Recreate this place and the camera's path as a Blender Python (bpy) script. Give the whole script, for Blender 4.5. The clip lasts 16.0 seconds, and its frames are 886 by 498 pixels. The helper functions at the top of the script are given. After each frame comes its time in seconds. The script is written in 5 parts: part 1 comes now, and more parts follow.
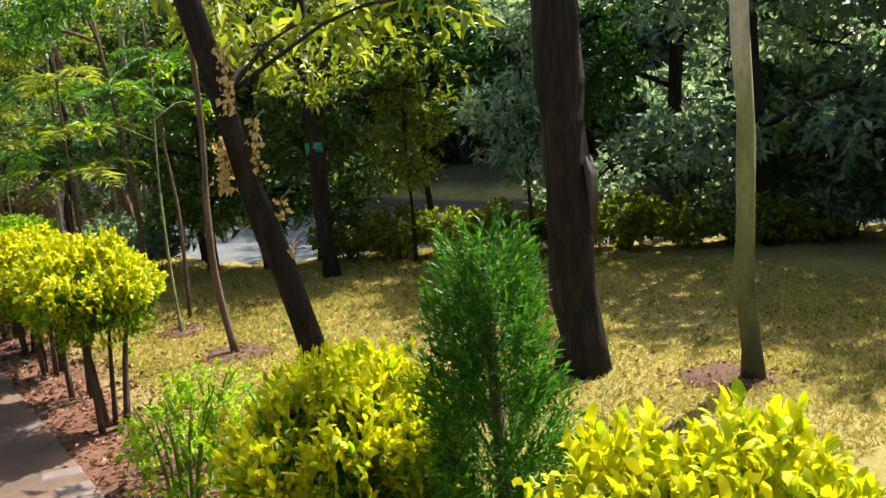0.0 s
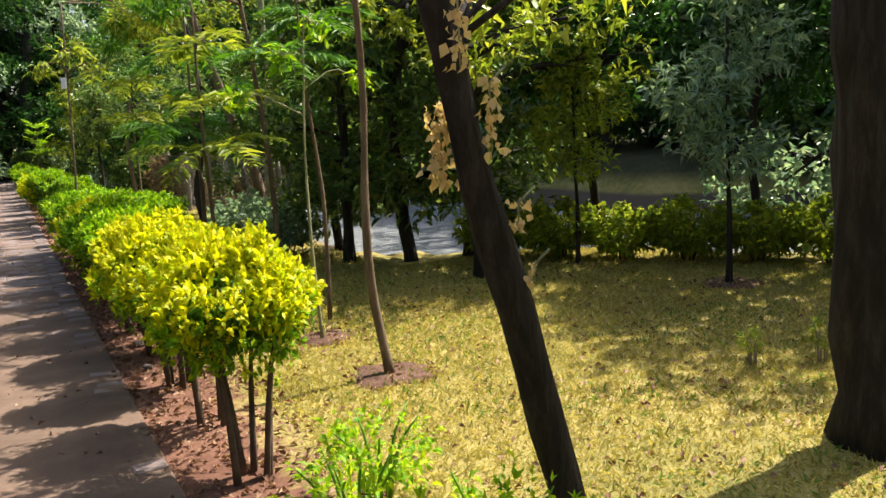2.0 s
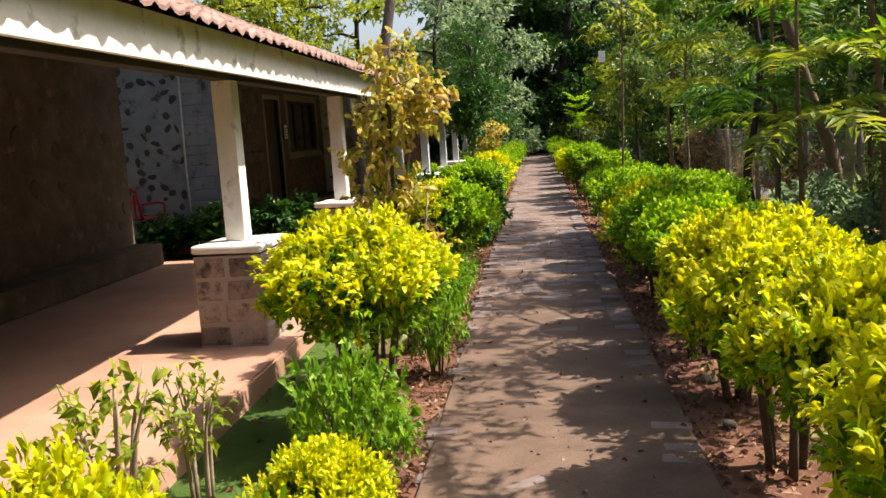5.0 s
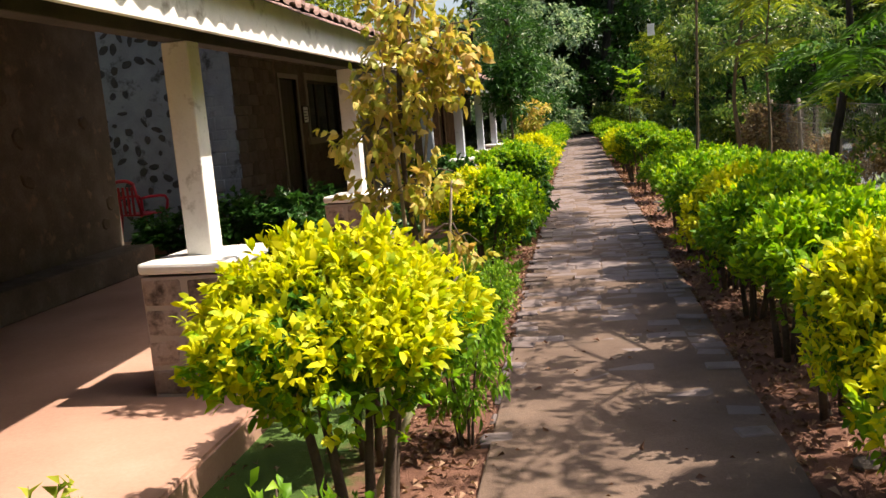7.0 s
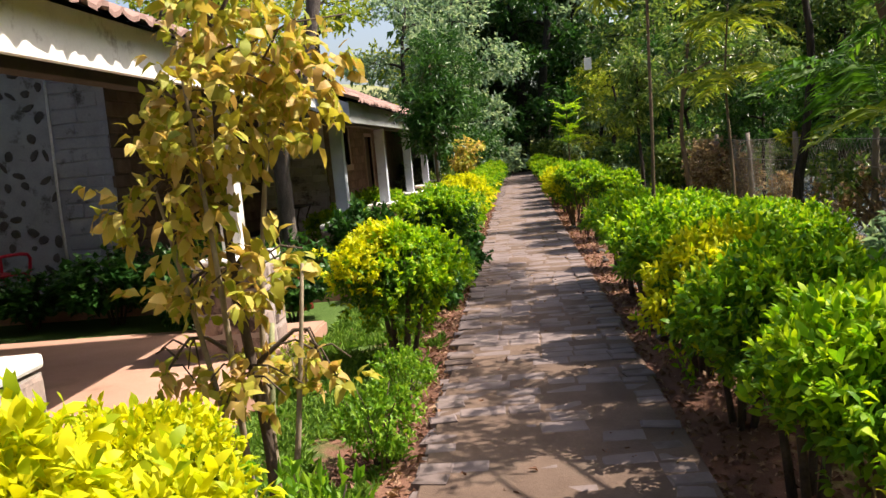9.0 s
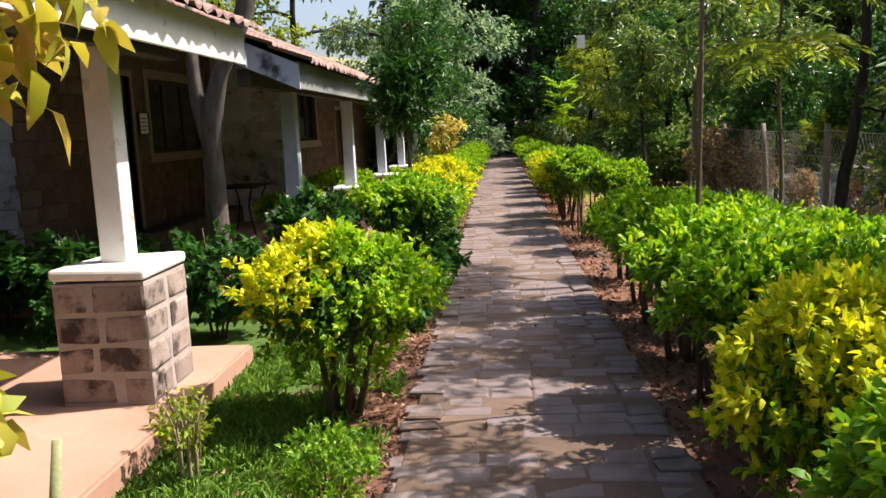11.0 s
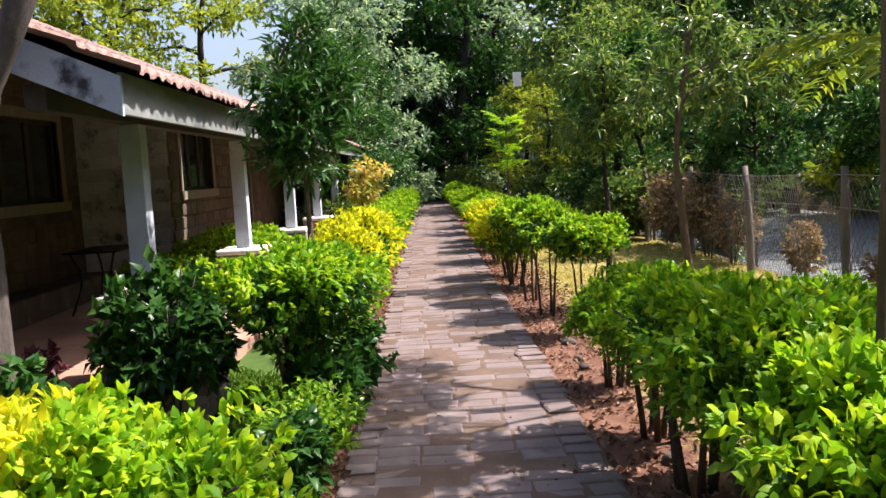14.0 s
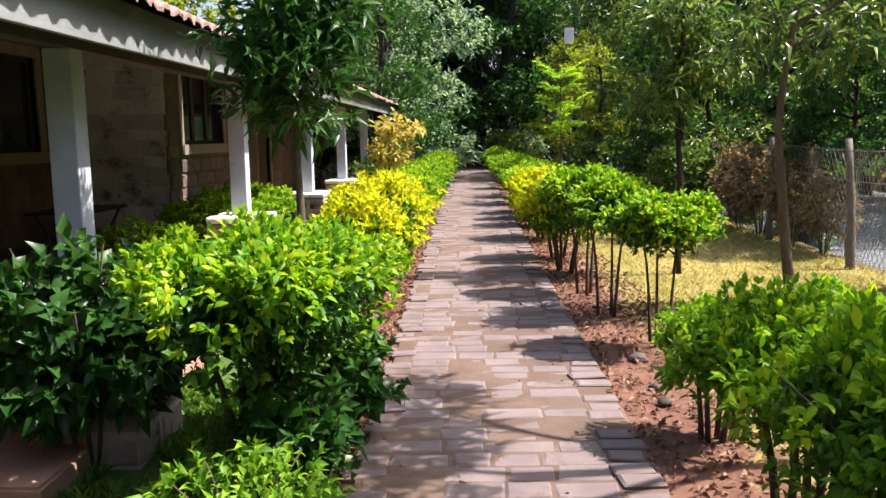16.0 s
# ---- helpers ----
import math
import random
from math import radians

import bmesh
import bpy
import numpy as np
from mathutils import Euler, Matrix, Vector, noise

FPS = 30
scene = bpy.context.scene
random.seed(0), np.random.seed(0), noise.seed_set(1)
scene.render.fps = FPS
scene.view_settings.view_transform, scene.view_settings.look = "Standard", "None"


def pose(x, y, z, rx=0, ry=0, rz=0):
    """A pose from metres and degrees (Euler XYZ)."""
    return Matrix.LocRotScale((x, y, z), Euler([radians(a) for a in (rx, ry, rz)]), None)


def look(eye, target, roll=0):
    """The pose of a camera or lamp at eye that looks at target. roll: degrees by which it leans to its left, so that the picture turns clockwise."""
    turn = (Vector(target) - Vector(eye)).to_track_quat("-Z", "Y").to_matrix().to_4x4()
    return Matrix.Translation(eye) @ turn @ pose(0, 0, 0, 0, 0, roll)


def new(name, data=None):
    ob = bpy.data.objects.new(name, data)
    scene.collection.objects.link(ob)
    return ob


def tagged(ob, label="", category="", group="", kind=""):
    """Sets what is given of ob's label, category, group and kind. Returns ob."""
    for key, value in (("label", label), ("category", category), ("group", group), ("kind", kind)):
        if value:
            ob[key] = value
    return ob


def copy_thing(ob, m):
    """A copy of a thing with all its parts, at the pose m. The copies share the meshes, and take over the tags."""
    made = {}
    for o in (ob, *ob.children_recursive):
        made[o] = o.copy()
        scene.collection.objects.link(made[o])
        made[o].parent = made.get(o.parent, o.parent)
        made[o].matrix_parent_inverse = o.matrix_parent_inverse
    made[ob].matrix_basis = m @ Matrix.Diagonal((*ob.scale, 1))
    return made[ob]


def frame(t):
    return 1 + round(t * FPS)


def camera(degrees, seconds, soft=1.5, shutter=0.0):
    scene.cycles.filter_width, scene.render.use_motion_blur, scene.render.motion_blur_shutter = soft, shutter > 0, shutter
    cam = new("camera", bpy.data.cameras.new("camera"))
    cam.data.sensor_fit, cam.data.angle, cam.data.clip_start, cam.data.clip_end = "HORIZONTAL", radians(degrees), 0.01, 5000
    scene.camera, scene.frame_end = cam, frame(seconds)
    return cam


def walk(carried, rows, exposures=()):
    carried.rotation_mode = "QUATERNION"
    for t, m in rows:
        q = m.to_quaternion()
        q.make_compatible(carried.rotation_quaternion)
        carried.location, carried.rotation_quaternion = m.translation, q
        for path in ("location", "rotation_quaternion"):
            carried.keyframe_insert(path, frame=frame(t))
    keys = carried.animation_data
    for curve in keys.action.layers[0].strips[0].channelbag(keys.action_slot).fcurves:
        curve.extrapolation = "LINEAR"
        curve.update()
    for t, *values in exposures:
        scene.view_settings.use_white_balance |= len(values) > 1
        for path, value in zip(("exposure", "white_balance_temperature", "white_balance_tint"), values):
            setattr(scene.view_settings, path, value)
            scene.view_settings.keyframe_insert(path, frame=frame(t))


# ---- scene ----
cam = camera(54.9, 16.0)
METRES, EYE, TILT, LEAN, TURN = 12.6, 1.6, 0.0, 0.0, -34.5
ROWS = [
    (0.0, 0.0, 0.0, 0.0, -0.63, -7.7, 4.69),
    (0.5, -0.0051, 0.0237, 0.0005, 1.66, -8.0, 3.17),
    (1.0, -0.0179, 0.048, -0.0002, 2.42, -8.53, 3.15),
    (1.5, -0.0323, 0.0739, 0.001, 2.96, -8.79, 3.98),
    (2.0, -0.0489, 0.1027, -0.0, 7.09, -8.15, 2.95),
    (2.5, -0.0676, 0.1266, -0.0, 8.22, -8.56, 3.5),
    (3.0, -0.0789, 0.1452, -0.0001, 12.97, -9.45, 4.61),
    (3.5, -0.09, 0.1681, 0.0009, 24.39, -8.49, 3.17),
    (4.0, -0.1083, 0.1835, 0.0003, 32.56, -8.1, 2.18),
    (4.5, -0.1267, 0.2032, -0.0004, 38.1, -7.96, 3.06),
    (7.0, -0.2248, 0.3237, -0.0056, 43.22, -8.8, 4.61),
    (7.5, -0.239, 0.3532, -0.0055, 40.87, -9.47, 5.86),
    (8.0, -0.2536, 0.3789, -0.0036, 41.29, -8.27, 4.83),
    (8.5, -0.274, 0.4021, -0.0038, 40.27, -6.52, 5.51),
    (9.0, -0.2919, 0.4329, -0.0053, 39.28, -6.65, 5.2),
    (9.5, -0.3128, 0.4591, -0.0047, 39.11, -7.27, 3.58),
    (12.0, -0.4155, 0.5988, -0.0075, 37.71, -8.24, 2.55),
    (12.5, -0.4378, 0.6227, -0.0084, 37.63, -7.26, 2.04),
    (13.0, -0.4557, 0.6509, -0.0074, 35.49, -6.11, 3.35),
    (13.5, -0.4702, 0.6796, -0.0056, 33.91, -5.16, 2.19),
    (14.0, -0.4895, 0.7067, -0.0058, 33.34, -5.43, 3.09),
    (14.5, -0.5034, 0.7361, -0.0073, 36.01, -6.41, 2.58),
    (15.0, -0.5194, 0.7621, -0.0074, 39.19, -6.74, 0.16),
    (15.5, -0.5424, 0.7863, -0.0065, 38.47, -6.86, 1.11),
    (16.0, -0.5619, 0.8173, -0.0101, 36.07, -7.69, 1.07),
]
walk(cam, [(t, pose(0, 0, EYE, TILT, LEAN, TURN) @ pose(METRES * x, METRES * y, METRES * z, 90 + pitch, roll, yaw)) for t, x, y, z, yaw, pitch, roll in ROWS],
     exposures=[(0.0, 1.24, 6450, 10), (2.5, 1.27, 6700, 12), (4.0, 1.06, 6900, 15), (9.5, 1.04, 6700, 15), (12.0, 1.1, 6300, 17), (14.0, 1.2, 6250, 19), (16.0, 1.34, 6200, 19)])

# ---- world, sun ----
SUN = Vector((0.58, 0.13, 0.80)).normalized()
world = bpy.data.worlds.new("sky_world")
scene.world = world
world.use_nodes = True
wn = world.node_tree
sky = wn.nodes.new("ShaderNodeTexSky")
sky.sky_type, sky.sun_disc = "NISHITA", False
sky.sun_elevation = math.asin(SUN.z)
sky.sun_rotation = math.atan2(SUN.x, SUN.y)
sky.dust_density = 4.0
wn.links.new(sky.outputs[0], wn.nodes["Background"].inputs[0])
wn.nodes["Background"].inputs[1].default_value = 0.115
sun_data = bpy.data.lights.new("sun", "SUN")
sun_data.energy, sun_data.angle, sun_data.color = 5.0, radians(0.5), (1.0, 0.92, 0.8)
sun = new("sun", sun_data)
sun.matrix_world = look(SUN * 60, (0, 0, 0))

# ---- material helpers ----


def mat(name):
    m = bpy.data.materials.new(name)
    m.use_nodes = True
    nt = m.node_tree
    return m, nt, nt.nodes["Principled BSDF"]


def ramp(nt, fac, stops):
    r = nt.nodes.new("ShaderNodeValToRGB")
    while len(r.color_ramp.elements) < len(stops):
        r.color_ramp.elements.new(0.5)
    for e, (p, c) in zip(r.color_ramp.elements, stops):
        e.position, e.color = p, (*c, 1)
    nt.links.new(fac, r.inputs[0])
    return r.outputs[0]


def coords(nt, scale=(1, 1, 1)):
    tc = nt.nodes.new("ShaderNodeTexCoord")
    mp = nt.nodes.new("ShaderNodeMapping")
    mp.inputs["Scale"].default_value = scale
    nt.links.new(tc.outputs["Object"], mp.inputs[0])
    return mp.outputs[0]


def world_coords(nt, scale=(1, 1, 1)):
    g = nt.nodes.new("ShaderNodeNewGeometry")
    mp = nt.nodes.new("ShaderNodeMapping")
    mp.inputs["Scale"].default_value = scale
    nt.links.new(g.outputs["Position"], mp.inputs[0])
    return mp.outputs[0]


def noise_tex(nt, vec, scale, detail=4, rough=0.55):
    n = nt.nodes.new("ShaderNodeTexNoise")
    n.inputs["Scale"].default_value, n.inputs["Detail"].default_value, n.inputs["Roughness"].default_value = scale, detail, rough
    nt.links.new(vec, n.inputs["Vector"])
    return n.outputs[0]


def mixc(nt, fac, a, b, mode="MIX"):
    m = nt.nodes.new("ShaderNodeMix")
    m.data_type, m.blend_type = "RGBA", mode
    for sock, v in ((m.inputs[0], fac), (m.inputs[6], a), (m.inputs[7], b)):
        if isinstance(v, (int, float)):
            sock.default_value = v
        elif isinstance(v, tuple):
            sock.default_value = (*v, 1)
        else:
            nt.links.new(v, sock)
    return m.outputs[2]


def math_node(nt, op, a, b=0.0):
    m = nt.nodes.new("ShaderNodeMath")
    m.operation = op
    for sock, v in ((m.inputs[0], a), (m.inputs[1], b)):
        if isinstance(v, (int, float)):
            sock.default_value = v
        else:
            nt.links.new(v, sock)
    return m.outputs[0]


def bump(nt, bsdf, height, strength, dist=0.02):
    b = nt.nodes.new("ShaderNodeBump")
    b.inputs["Strength"].default_value, b.inputs["Distance"].default_value = strength, dist
    nt.links.new(height, b.inputs["Height"])
    nt.links.new(b.outputs[0], bsdf.inputs["Normal"])


def surface(name, stops, scale=6, fine=60, rough=0.85, bump_s=0.4, stretch=(1, 1, 1), dist=0.02, local=False, spec=0.3, stain=None, vary=0.0):
    """A matt surface with broad patches, fine grain and relief."""
    m, nt, b = mat(name)
    v = coords(nt, stretch) if local else world_coords(nt, stretch)
    n1 = noise_tex(nt, v, scale, 5)
    n2 = noise_tex(nt, v, fine, 6, 0.7)
    f = math_node(nt, "ADD", math_node(nt, "MULTIPLY", n1, 0.65), math_node(nt, "MULTIPLY", n2, 0.35))
    c = ramp(nt, f, stops)
    if stain:
        n3 = noise_tex(nt, v, stain[1], 5, 0.65)
        c = mixc(nt, ramp(nt, n3, [(stain[2], (0, 0, 0)), (stain[2] + 0.12, (1, 1, 1))]), c, stain[0])
    if vary:
        oi = nt.nodes.new("ShaderNodeObjectInfo")
        g = nt.nodes.new("ShaderNodeNewGeometry")
        q = math_node(nt, "FRACT", math_node(nt, "ADD", oi.outputs["Random"], g.outputs["Random Per Island"]))
        c = mixc(nt, 1.0, c, ramp(nt, q, [(0.0, (1 - vary, 1 - vary, 1 - vary)), (0.6, (1, 1, 1)), (1.0, (1 + vary * 0.5, 1 + vary * 0.42, 1 + vary * 0.36))]), "MULTIPLY")
    nt.links.new(c, b.inputs["Base Color"])
    b.inputs["Roughness"].default_value = rough
    b.inputs["Specular IOR Level"].default_value = spec
    bump(nt, b, f, bump_s, dist)
    return m


def leaf_material(name, stops, through_light=0.5, rough=0.45, glow=(1.0, 1.0, 0.6)):
    """Leaves: each one has its own tint; light passes through them."""
    m, nt, b = mat(name)
    g = nt.nodes.new("ShaderNodeNewGeometry")
    big = noise_tex(nt, world_coords(nt), 2.3, 2)
    f = math_node(nt, "ADD", math_node(nt, "MULTIPLY", g.outputs["Random Per Island"], 0.7), math_node(nt, "MULTIPLY", big, 0.3))
    c = ramp(nt, f, stops)
    nt.links.new(c, b.inputs["Base Color"])
    b.inputs["Roughness"].default_value = rough
    b.inputs["Specular IOR Level"].default_value = 0.25
    tr = nt.nodes.new("ShaderNodeBsdfTranslucent")
    nt.links.new(mixc(nt, 1.0, c, glow, "MULTIPLY"), tr.inputs[0])
    mx = nt.nodes.new("ShaderNodeMixShader")
    mx.inputs[0].default_value = through_light
    nt.links.new(b.outputs[0], mx.inputs[1])
    nt.links.new(tr.outputs[0], mx.inputs[2])
    nt.links.new(mx.outputs[0], nt.nodes["Material Output"].inputs[0])
    return m


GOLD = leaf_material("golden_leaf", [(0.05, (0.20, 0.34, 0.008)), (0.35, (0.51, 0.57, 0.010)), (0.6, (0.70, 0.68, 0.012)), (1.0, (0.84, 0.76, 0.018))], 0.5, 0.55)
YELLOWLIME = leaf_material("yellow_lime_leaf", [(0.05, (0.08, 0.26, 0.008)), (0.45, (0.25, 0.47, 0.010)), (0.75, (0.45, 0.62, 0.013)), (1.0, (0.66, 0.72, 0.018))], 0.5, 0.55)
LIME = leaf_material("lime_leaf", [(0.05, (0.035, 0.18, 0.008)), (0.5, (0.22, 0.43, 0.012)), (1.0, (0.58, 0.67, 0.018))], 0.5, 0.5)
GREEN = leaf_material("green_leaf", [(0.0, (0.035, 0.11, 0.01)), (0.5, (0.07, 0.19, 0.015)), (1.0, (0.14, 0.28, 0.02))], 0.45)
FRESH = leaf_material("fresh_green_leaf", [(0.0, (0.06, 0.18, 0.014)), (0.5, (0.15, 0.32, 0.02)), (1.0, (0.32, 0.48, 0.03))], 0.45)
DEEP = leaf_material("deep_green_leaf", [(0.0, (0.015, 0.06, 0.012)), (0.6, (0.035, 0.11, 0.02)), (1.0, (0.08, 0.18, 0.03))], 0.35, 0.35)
FOREST = leaf_material("forest_leaf", [(0.0, (0.03, 0.075, 0.02)), (0.5, (0.085, 0.16, 0.04)), (1.0, (0.30, 0.36, 0.08))], 0.5, 0.28)
# blue-green leaves, lifted towards pale grey-blue to stand in for haze
BLUEGREEN = leaf_material("haze_pale_leaf", [(0.0, (0.07, 0.15, 0.105)), (0.5, (0.19, 0.30, 0.21)), (1.0, (0.48, 0.57, 0.40))], 0.55, 0.28)
OLIVE = leaf_material("olive_leaf", [(0.0, (0.09, 0.16, 0.015)), (0.5, (0.24, 0.32, 0.03)), (1.0, (0.5, 0.5, 0.05))], 0.5)
AUTUMN = leaf_material("fading_leaf", [(0.0, (0.17, 0.27, 0.025)), (0.4, (0.45, 0.44, 0.06)), (0.7, (0.62, 0.48, 0.14)), (1.0, (0.44, 0.25, 0.12))], 0.45, 0.5, (1, 0.9, 0.55))
THUJA = leaf_material("conifer_spray", [(0.0, (0.03, 0.12, 0.015)), (0.6, (0.08, 0.26, 0.022)), (1.0, (0.2, 0.42, 0.035))], 0.35)
DRY = leaf_material("dry_leaf", [(0.0, (0.09, 0.04, 0.025)), (0.5, (0.20, 0.10, 0.06)), (1.0, (0.42, 0.29, 0.19))], 0.2, 0.7)
STRAW = leaf_material("dry_bark_rag", [(0.0, (0.46, 0.28, 0.10)), (0.5, (0.62, 0.46, 0.22)), (1.0, (0.72, 0.62, 0.42))], 0.4, 0.7)
DRYVINE = leaf_material("dry_vine", [(0.0, (0.14, 0.08, 0.05)), (0.5, (0.30, 0.20, 0.13)), (1.0, (0.52, 0.44, 0.30))], 0.35, 0.7)
BLADE = leaf_material("lawn_blade", [(0.1, (0.24, 0.23, 0.04)), (0.45, (0.48, 0.41, 0.10)), (0.9, (0.68, 0.56, 0.24))], 0.35, 0.6)
GREENBLADE = leaf_material("green_blade", [(0.0, (0.06, 0.17, 0.02)), (1.0, (0.22, 0.36, 0.05))], 0.35, 0.6)
MAROON = leaf_material("maroon_leaf", [(0.0, (0.05, 0.015, 0.02)), (1.0, (0.2, 0.04, 0.07))], 0.3)

BARK = surface("dark_bark", [(0.3, (0.008, 0.007, 0.006)), (0.5, (0.026, 0.021, 0.018)), (0.75, (0.08, 0.067, 0.057))], 7, 45, 0.95, 1.0, (3, 3, 0.5), 0.05)
GREYBARK = surface("grey_bark", [(0.25, (0.04, 0.034, 0.03)), (0.5, (0.10, 0.085, 0.075)), (0.8, (0.22, 0.19, 0.17))], 6, 50, 0.95, 0.9, (2.5, 2.5, 0.7), 0.03)
BARK_BROWN = surface("brown_bark", [(0.25, (0.05, 0.035, 0.022)), (0.5, (0.12, 0.085, 0.055)), (0.8, (0.22, 0.165, 0.11))], 6, 45, 0.95, 0.8, (2, 2, 0.7), 0.02)
BARK_PALE = surface("pale_bark", [(0.3, (0.10, 0.12, 0.05)), (0.5, (0.23, 0.24, 0.12)), (0.75, (0.44, 0.42, 0.28))], 3, 40, 0.8, 0.4, (1.5, 1.5, 2.5), 0.01)
STEM = surface("hedge_stem", [(0.3, (0.04, 0.028, 0.02)), (0.7, (0.13, 0.095, 0.07))], 10, 80, 0.9, 0.4)
LICHEN, lnt, lb = mat("lichened_pale_bark")
lsep = lnt.nodes.new("ShaderNodeSeparateXYZ")
lnt.links.new(world_coords(lnt), lsep.inputs[0])
lf = math_node(lnt, "ADD", math_node(lnt, "MULTIPLY", lsep.outputs[2], 0.33), math_node(lnt, "MULTIPLY", math_node(lnt, "SUBTRACT", noise_tex(lnt, world_coords(lnt, (3, 3, 1.2)), 2.5, 5), 0.5), 0.55))
lgrain = noise_tex(lnt, world_coords(lnt, (4, 4, 1)), 22, 5)
lc = ramp(lnt, lf, [(0.08, (0.07, 0.065, 0.03)), (0.32, (0.20, 0.22, 0.08)), (0.52, (0.30, 0.32, 0.14)), (0.66, (0.58, 0.57, 0.42))])
lnt.links.new(mixc(lnt, 0.5, lc, ramp(lnt, lgrain, [(0.3, (0.35, 0.33, 0.28)), (0.65, (1, 1, 1))]), "MULTIPLY"), lb.inputs["Base Color"])
lb.inputs["Roughness"].default_value = 0.85
bump(lnt, lb, lgrain, 0.5, 0.01)
PALESTEM = surface("pale_stem", [(0.3, (0.16, 0.12, 0.08)), (0.7, (0.38, 0.31, 0.22))], 8, 70, 0.85, 0.4)
PAVER = surface("path_stone", [(0.2, (0.115, 0.086, 0.080)), (0.5, (0.175, 0.138, 0.130)), (0.85, (0.27, 0.22, 0.207))], 4, 70, 0.85, 0.5, dist=0.008, vary=0.07, stain=((0.10, 0.07, 0.055), 1.8, 0.55))
JOINT = surface("path_dust", [(0.25, (0.075, 0.049, 0.036)), (0.5, (0.128, 0.087, 0.064)), (0.8, (0.225, 0.152, 0.112))], 3, 70, 0.95, 0.6, stain=((0.11, 0.08, 0.06), 1.5, 0.58))
PATIO = surface("patio_plaster", [(0.2, (0.28, 0.15, 0.105)), (0.55, (0.40, 0.24, 0.175)), (0.85, (0.50, 0.33, 0.26))], 1.6, 40, 0.8, 0.15, stain=((0.26, 0.16, 0.11), 1.1, 0.6))
WHITE = surface("white_paint", [(0.15, (0.52, 0.50, 0.46)), (0.5, (0.74, 0.73, 0.70)), (0.9, (0.84, 0.83, 0.81))], 5, 60, 0.75, 0.2, (1, 1, 1), 0.006, stain=((0.34, 0.31, 0.27), 5, 0.58))
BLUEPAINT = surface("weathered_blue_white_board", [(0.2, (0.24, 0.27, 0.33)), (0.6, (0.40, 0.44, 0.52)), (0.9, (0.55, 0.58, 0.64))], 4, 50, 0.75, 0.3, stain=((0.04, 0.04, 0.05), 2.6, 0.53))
# dirty whitewash; its bluish dark tone holds part of the wall's shade
WHITEWALL = surface("shade_toned_whitewash", [(0.2, (0.18, 0.195, 0.23)), (0.5, (0.31, 0.33, 0.38)), (0.9, (0.46, 0.48, 0.53))], 3, 40, 0.9, 0.6, stain=((0.10, 0.10, 0.105), 4.4, 0.56))
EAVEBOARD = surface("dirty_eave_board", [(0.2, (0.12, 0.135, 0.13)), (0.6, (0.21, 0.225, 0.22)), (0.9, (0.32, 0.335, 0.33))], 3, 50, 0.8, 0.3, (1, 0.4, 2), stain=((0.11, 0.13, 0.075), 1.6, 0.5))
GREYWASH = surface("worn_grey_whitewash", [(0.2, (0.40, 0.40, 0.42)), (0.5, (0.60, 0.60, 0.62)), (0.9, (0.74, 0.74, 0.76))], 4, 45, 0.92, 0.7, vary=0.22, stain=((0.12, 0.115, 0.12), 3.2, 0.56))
COURSED = surface("brown_coursed_stone", [(0.2, (0.07, 0.052, 0.042)), (0.6, (0.15, 0.115, 0.092)), (0.9, (0.25, 0.20, 0.165))], 7, 60, 0.92, 0.7, vary=0.3)
BROWNWALL = surface("brown_mud_plaster", [(0.25, (0.05, 0.038, 0.03)), (0.5, (0.10, 0.078, 0.062)), (0.8, (0.19, 0.155, 0.128))], 3.5, 45, 0.95, 0.6, dist=0.02, stain=((0.20, 0.13, 0.09), 5, 0.57))
STONE = surface("dark_rubble_stone", [(0.2, (0.04, 0.038, 0.04)), (0.6, (0.10, 0.095, 0.095)), (0.9, (0.18, 0.165, 0.16))], 8, 60, 0.9, 0.6)
BROWNSTONE = surface("brown_rubble_stone", [(0.2, (0.05, 0.036, 0.027)), (0.6, (0.10, 0.075, 0.055)), (0.9, (0.17, 0.13, 0.10))], 8, 60, 0.9, 0.6)
BLOCK = surface("laterite_block", [(0.2, (0.15, 0.11, 0.095)), (0.5, (0.29, 0.23, 0.20)), (0.85, (0.46, 0.41, 0.38))], 5, 50, 0.92, 0.8, vary=0.35, stain=((0.06, 0.045, 0.04), 4.6, 0.51))
MORTAR = surface("pale_mortar", [(0.2, (0.27, 0.225, 0.20)), (0.8, (0.43, 0.385, 0.35))], 7, 60, 0.95, 0.5)
TILE = surface("weathered_roof_tile", [(0.15, (0.11, 0.07, 0.06)), (0.5, (0.24, 0.155, 0.135)), (0.85, (0.40, 0.30, 0.27))], 3, 40, 0.85, 0.4, vary=0.4, stain=((0.12, 0.085, 0.075), 2.2, 0.6))
WOOD = surface("dark_door_wood", [(0.2, (0.018, 0.014, 0.012)), (0.8, (0.06, 0.045, 0.035))], 4, 50, 0.6, 0.3, (6, 6, 0.8))
FRAMEWOOD = surface("grey_frame_wood", [(0.2, (0.14, 0.115, 0.095)), (0.8, (0.32, 0.27, 0.23))], 4, 50, 0.7, 0.3, (5, 5, 0.8))
DARKCEIL = surface("dark_rafter_boards", [(0.2, (0.03, 0.026, 0.024)), (0.8, (0.09, 0.078, 0.07))], 4, 40, 0.9, 0.4)
POSTWOOD = surface("fence_post_wood", [(0.2, (0.07, 0.06, 0.05)), (0.8, (0.26, 0.22, 0.18))], 6, 50, 0.9, 0.6, (3, 3, 0.5))
ROCK = surface("bank_rock", [(0.2, (0.05, 0.04, 0.034)), (0.8, (0.16, 0.13, 0.11))], 5, 50, 0.9, 0.7)
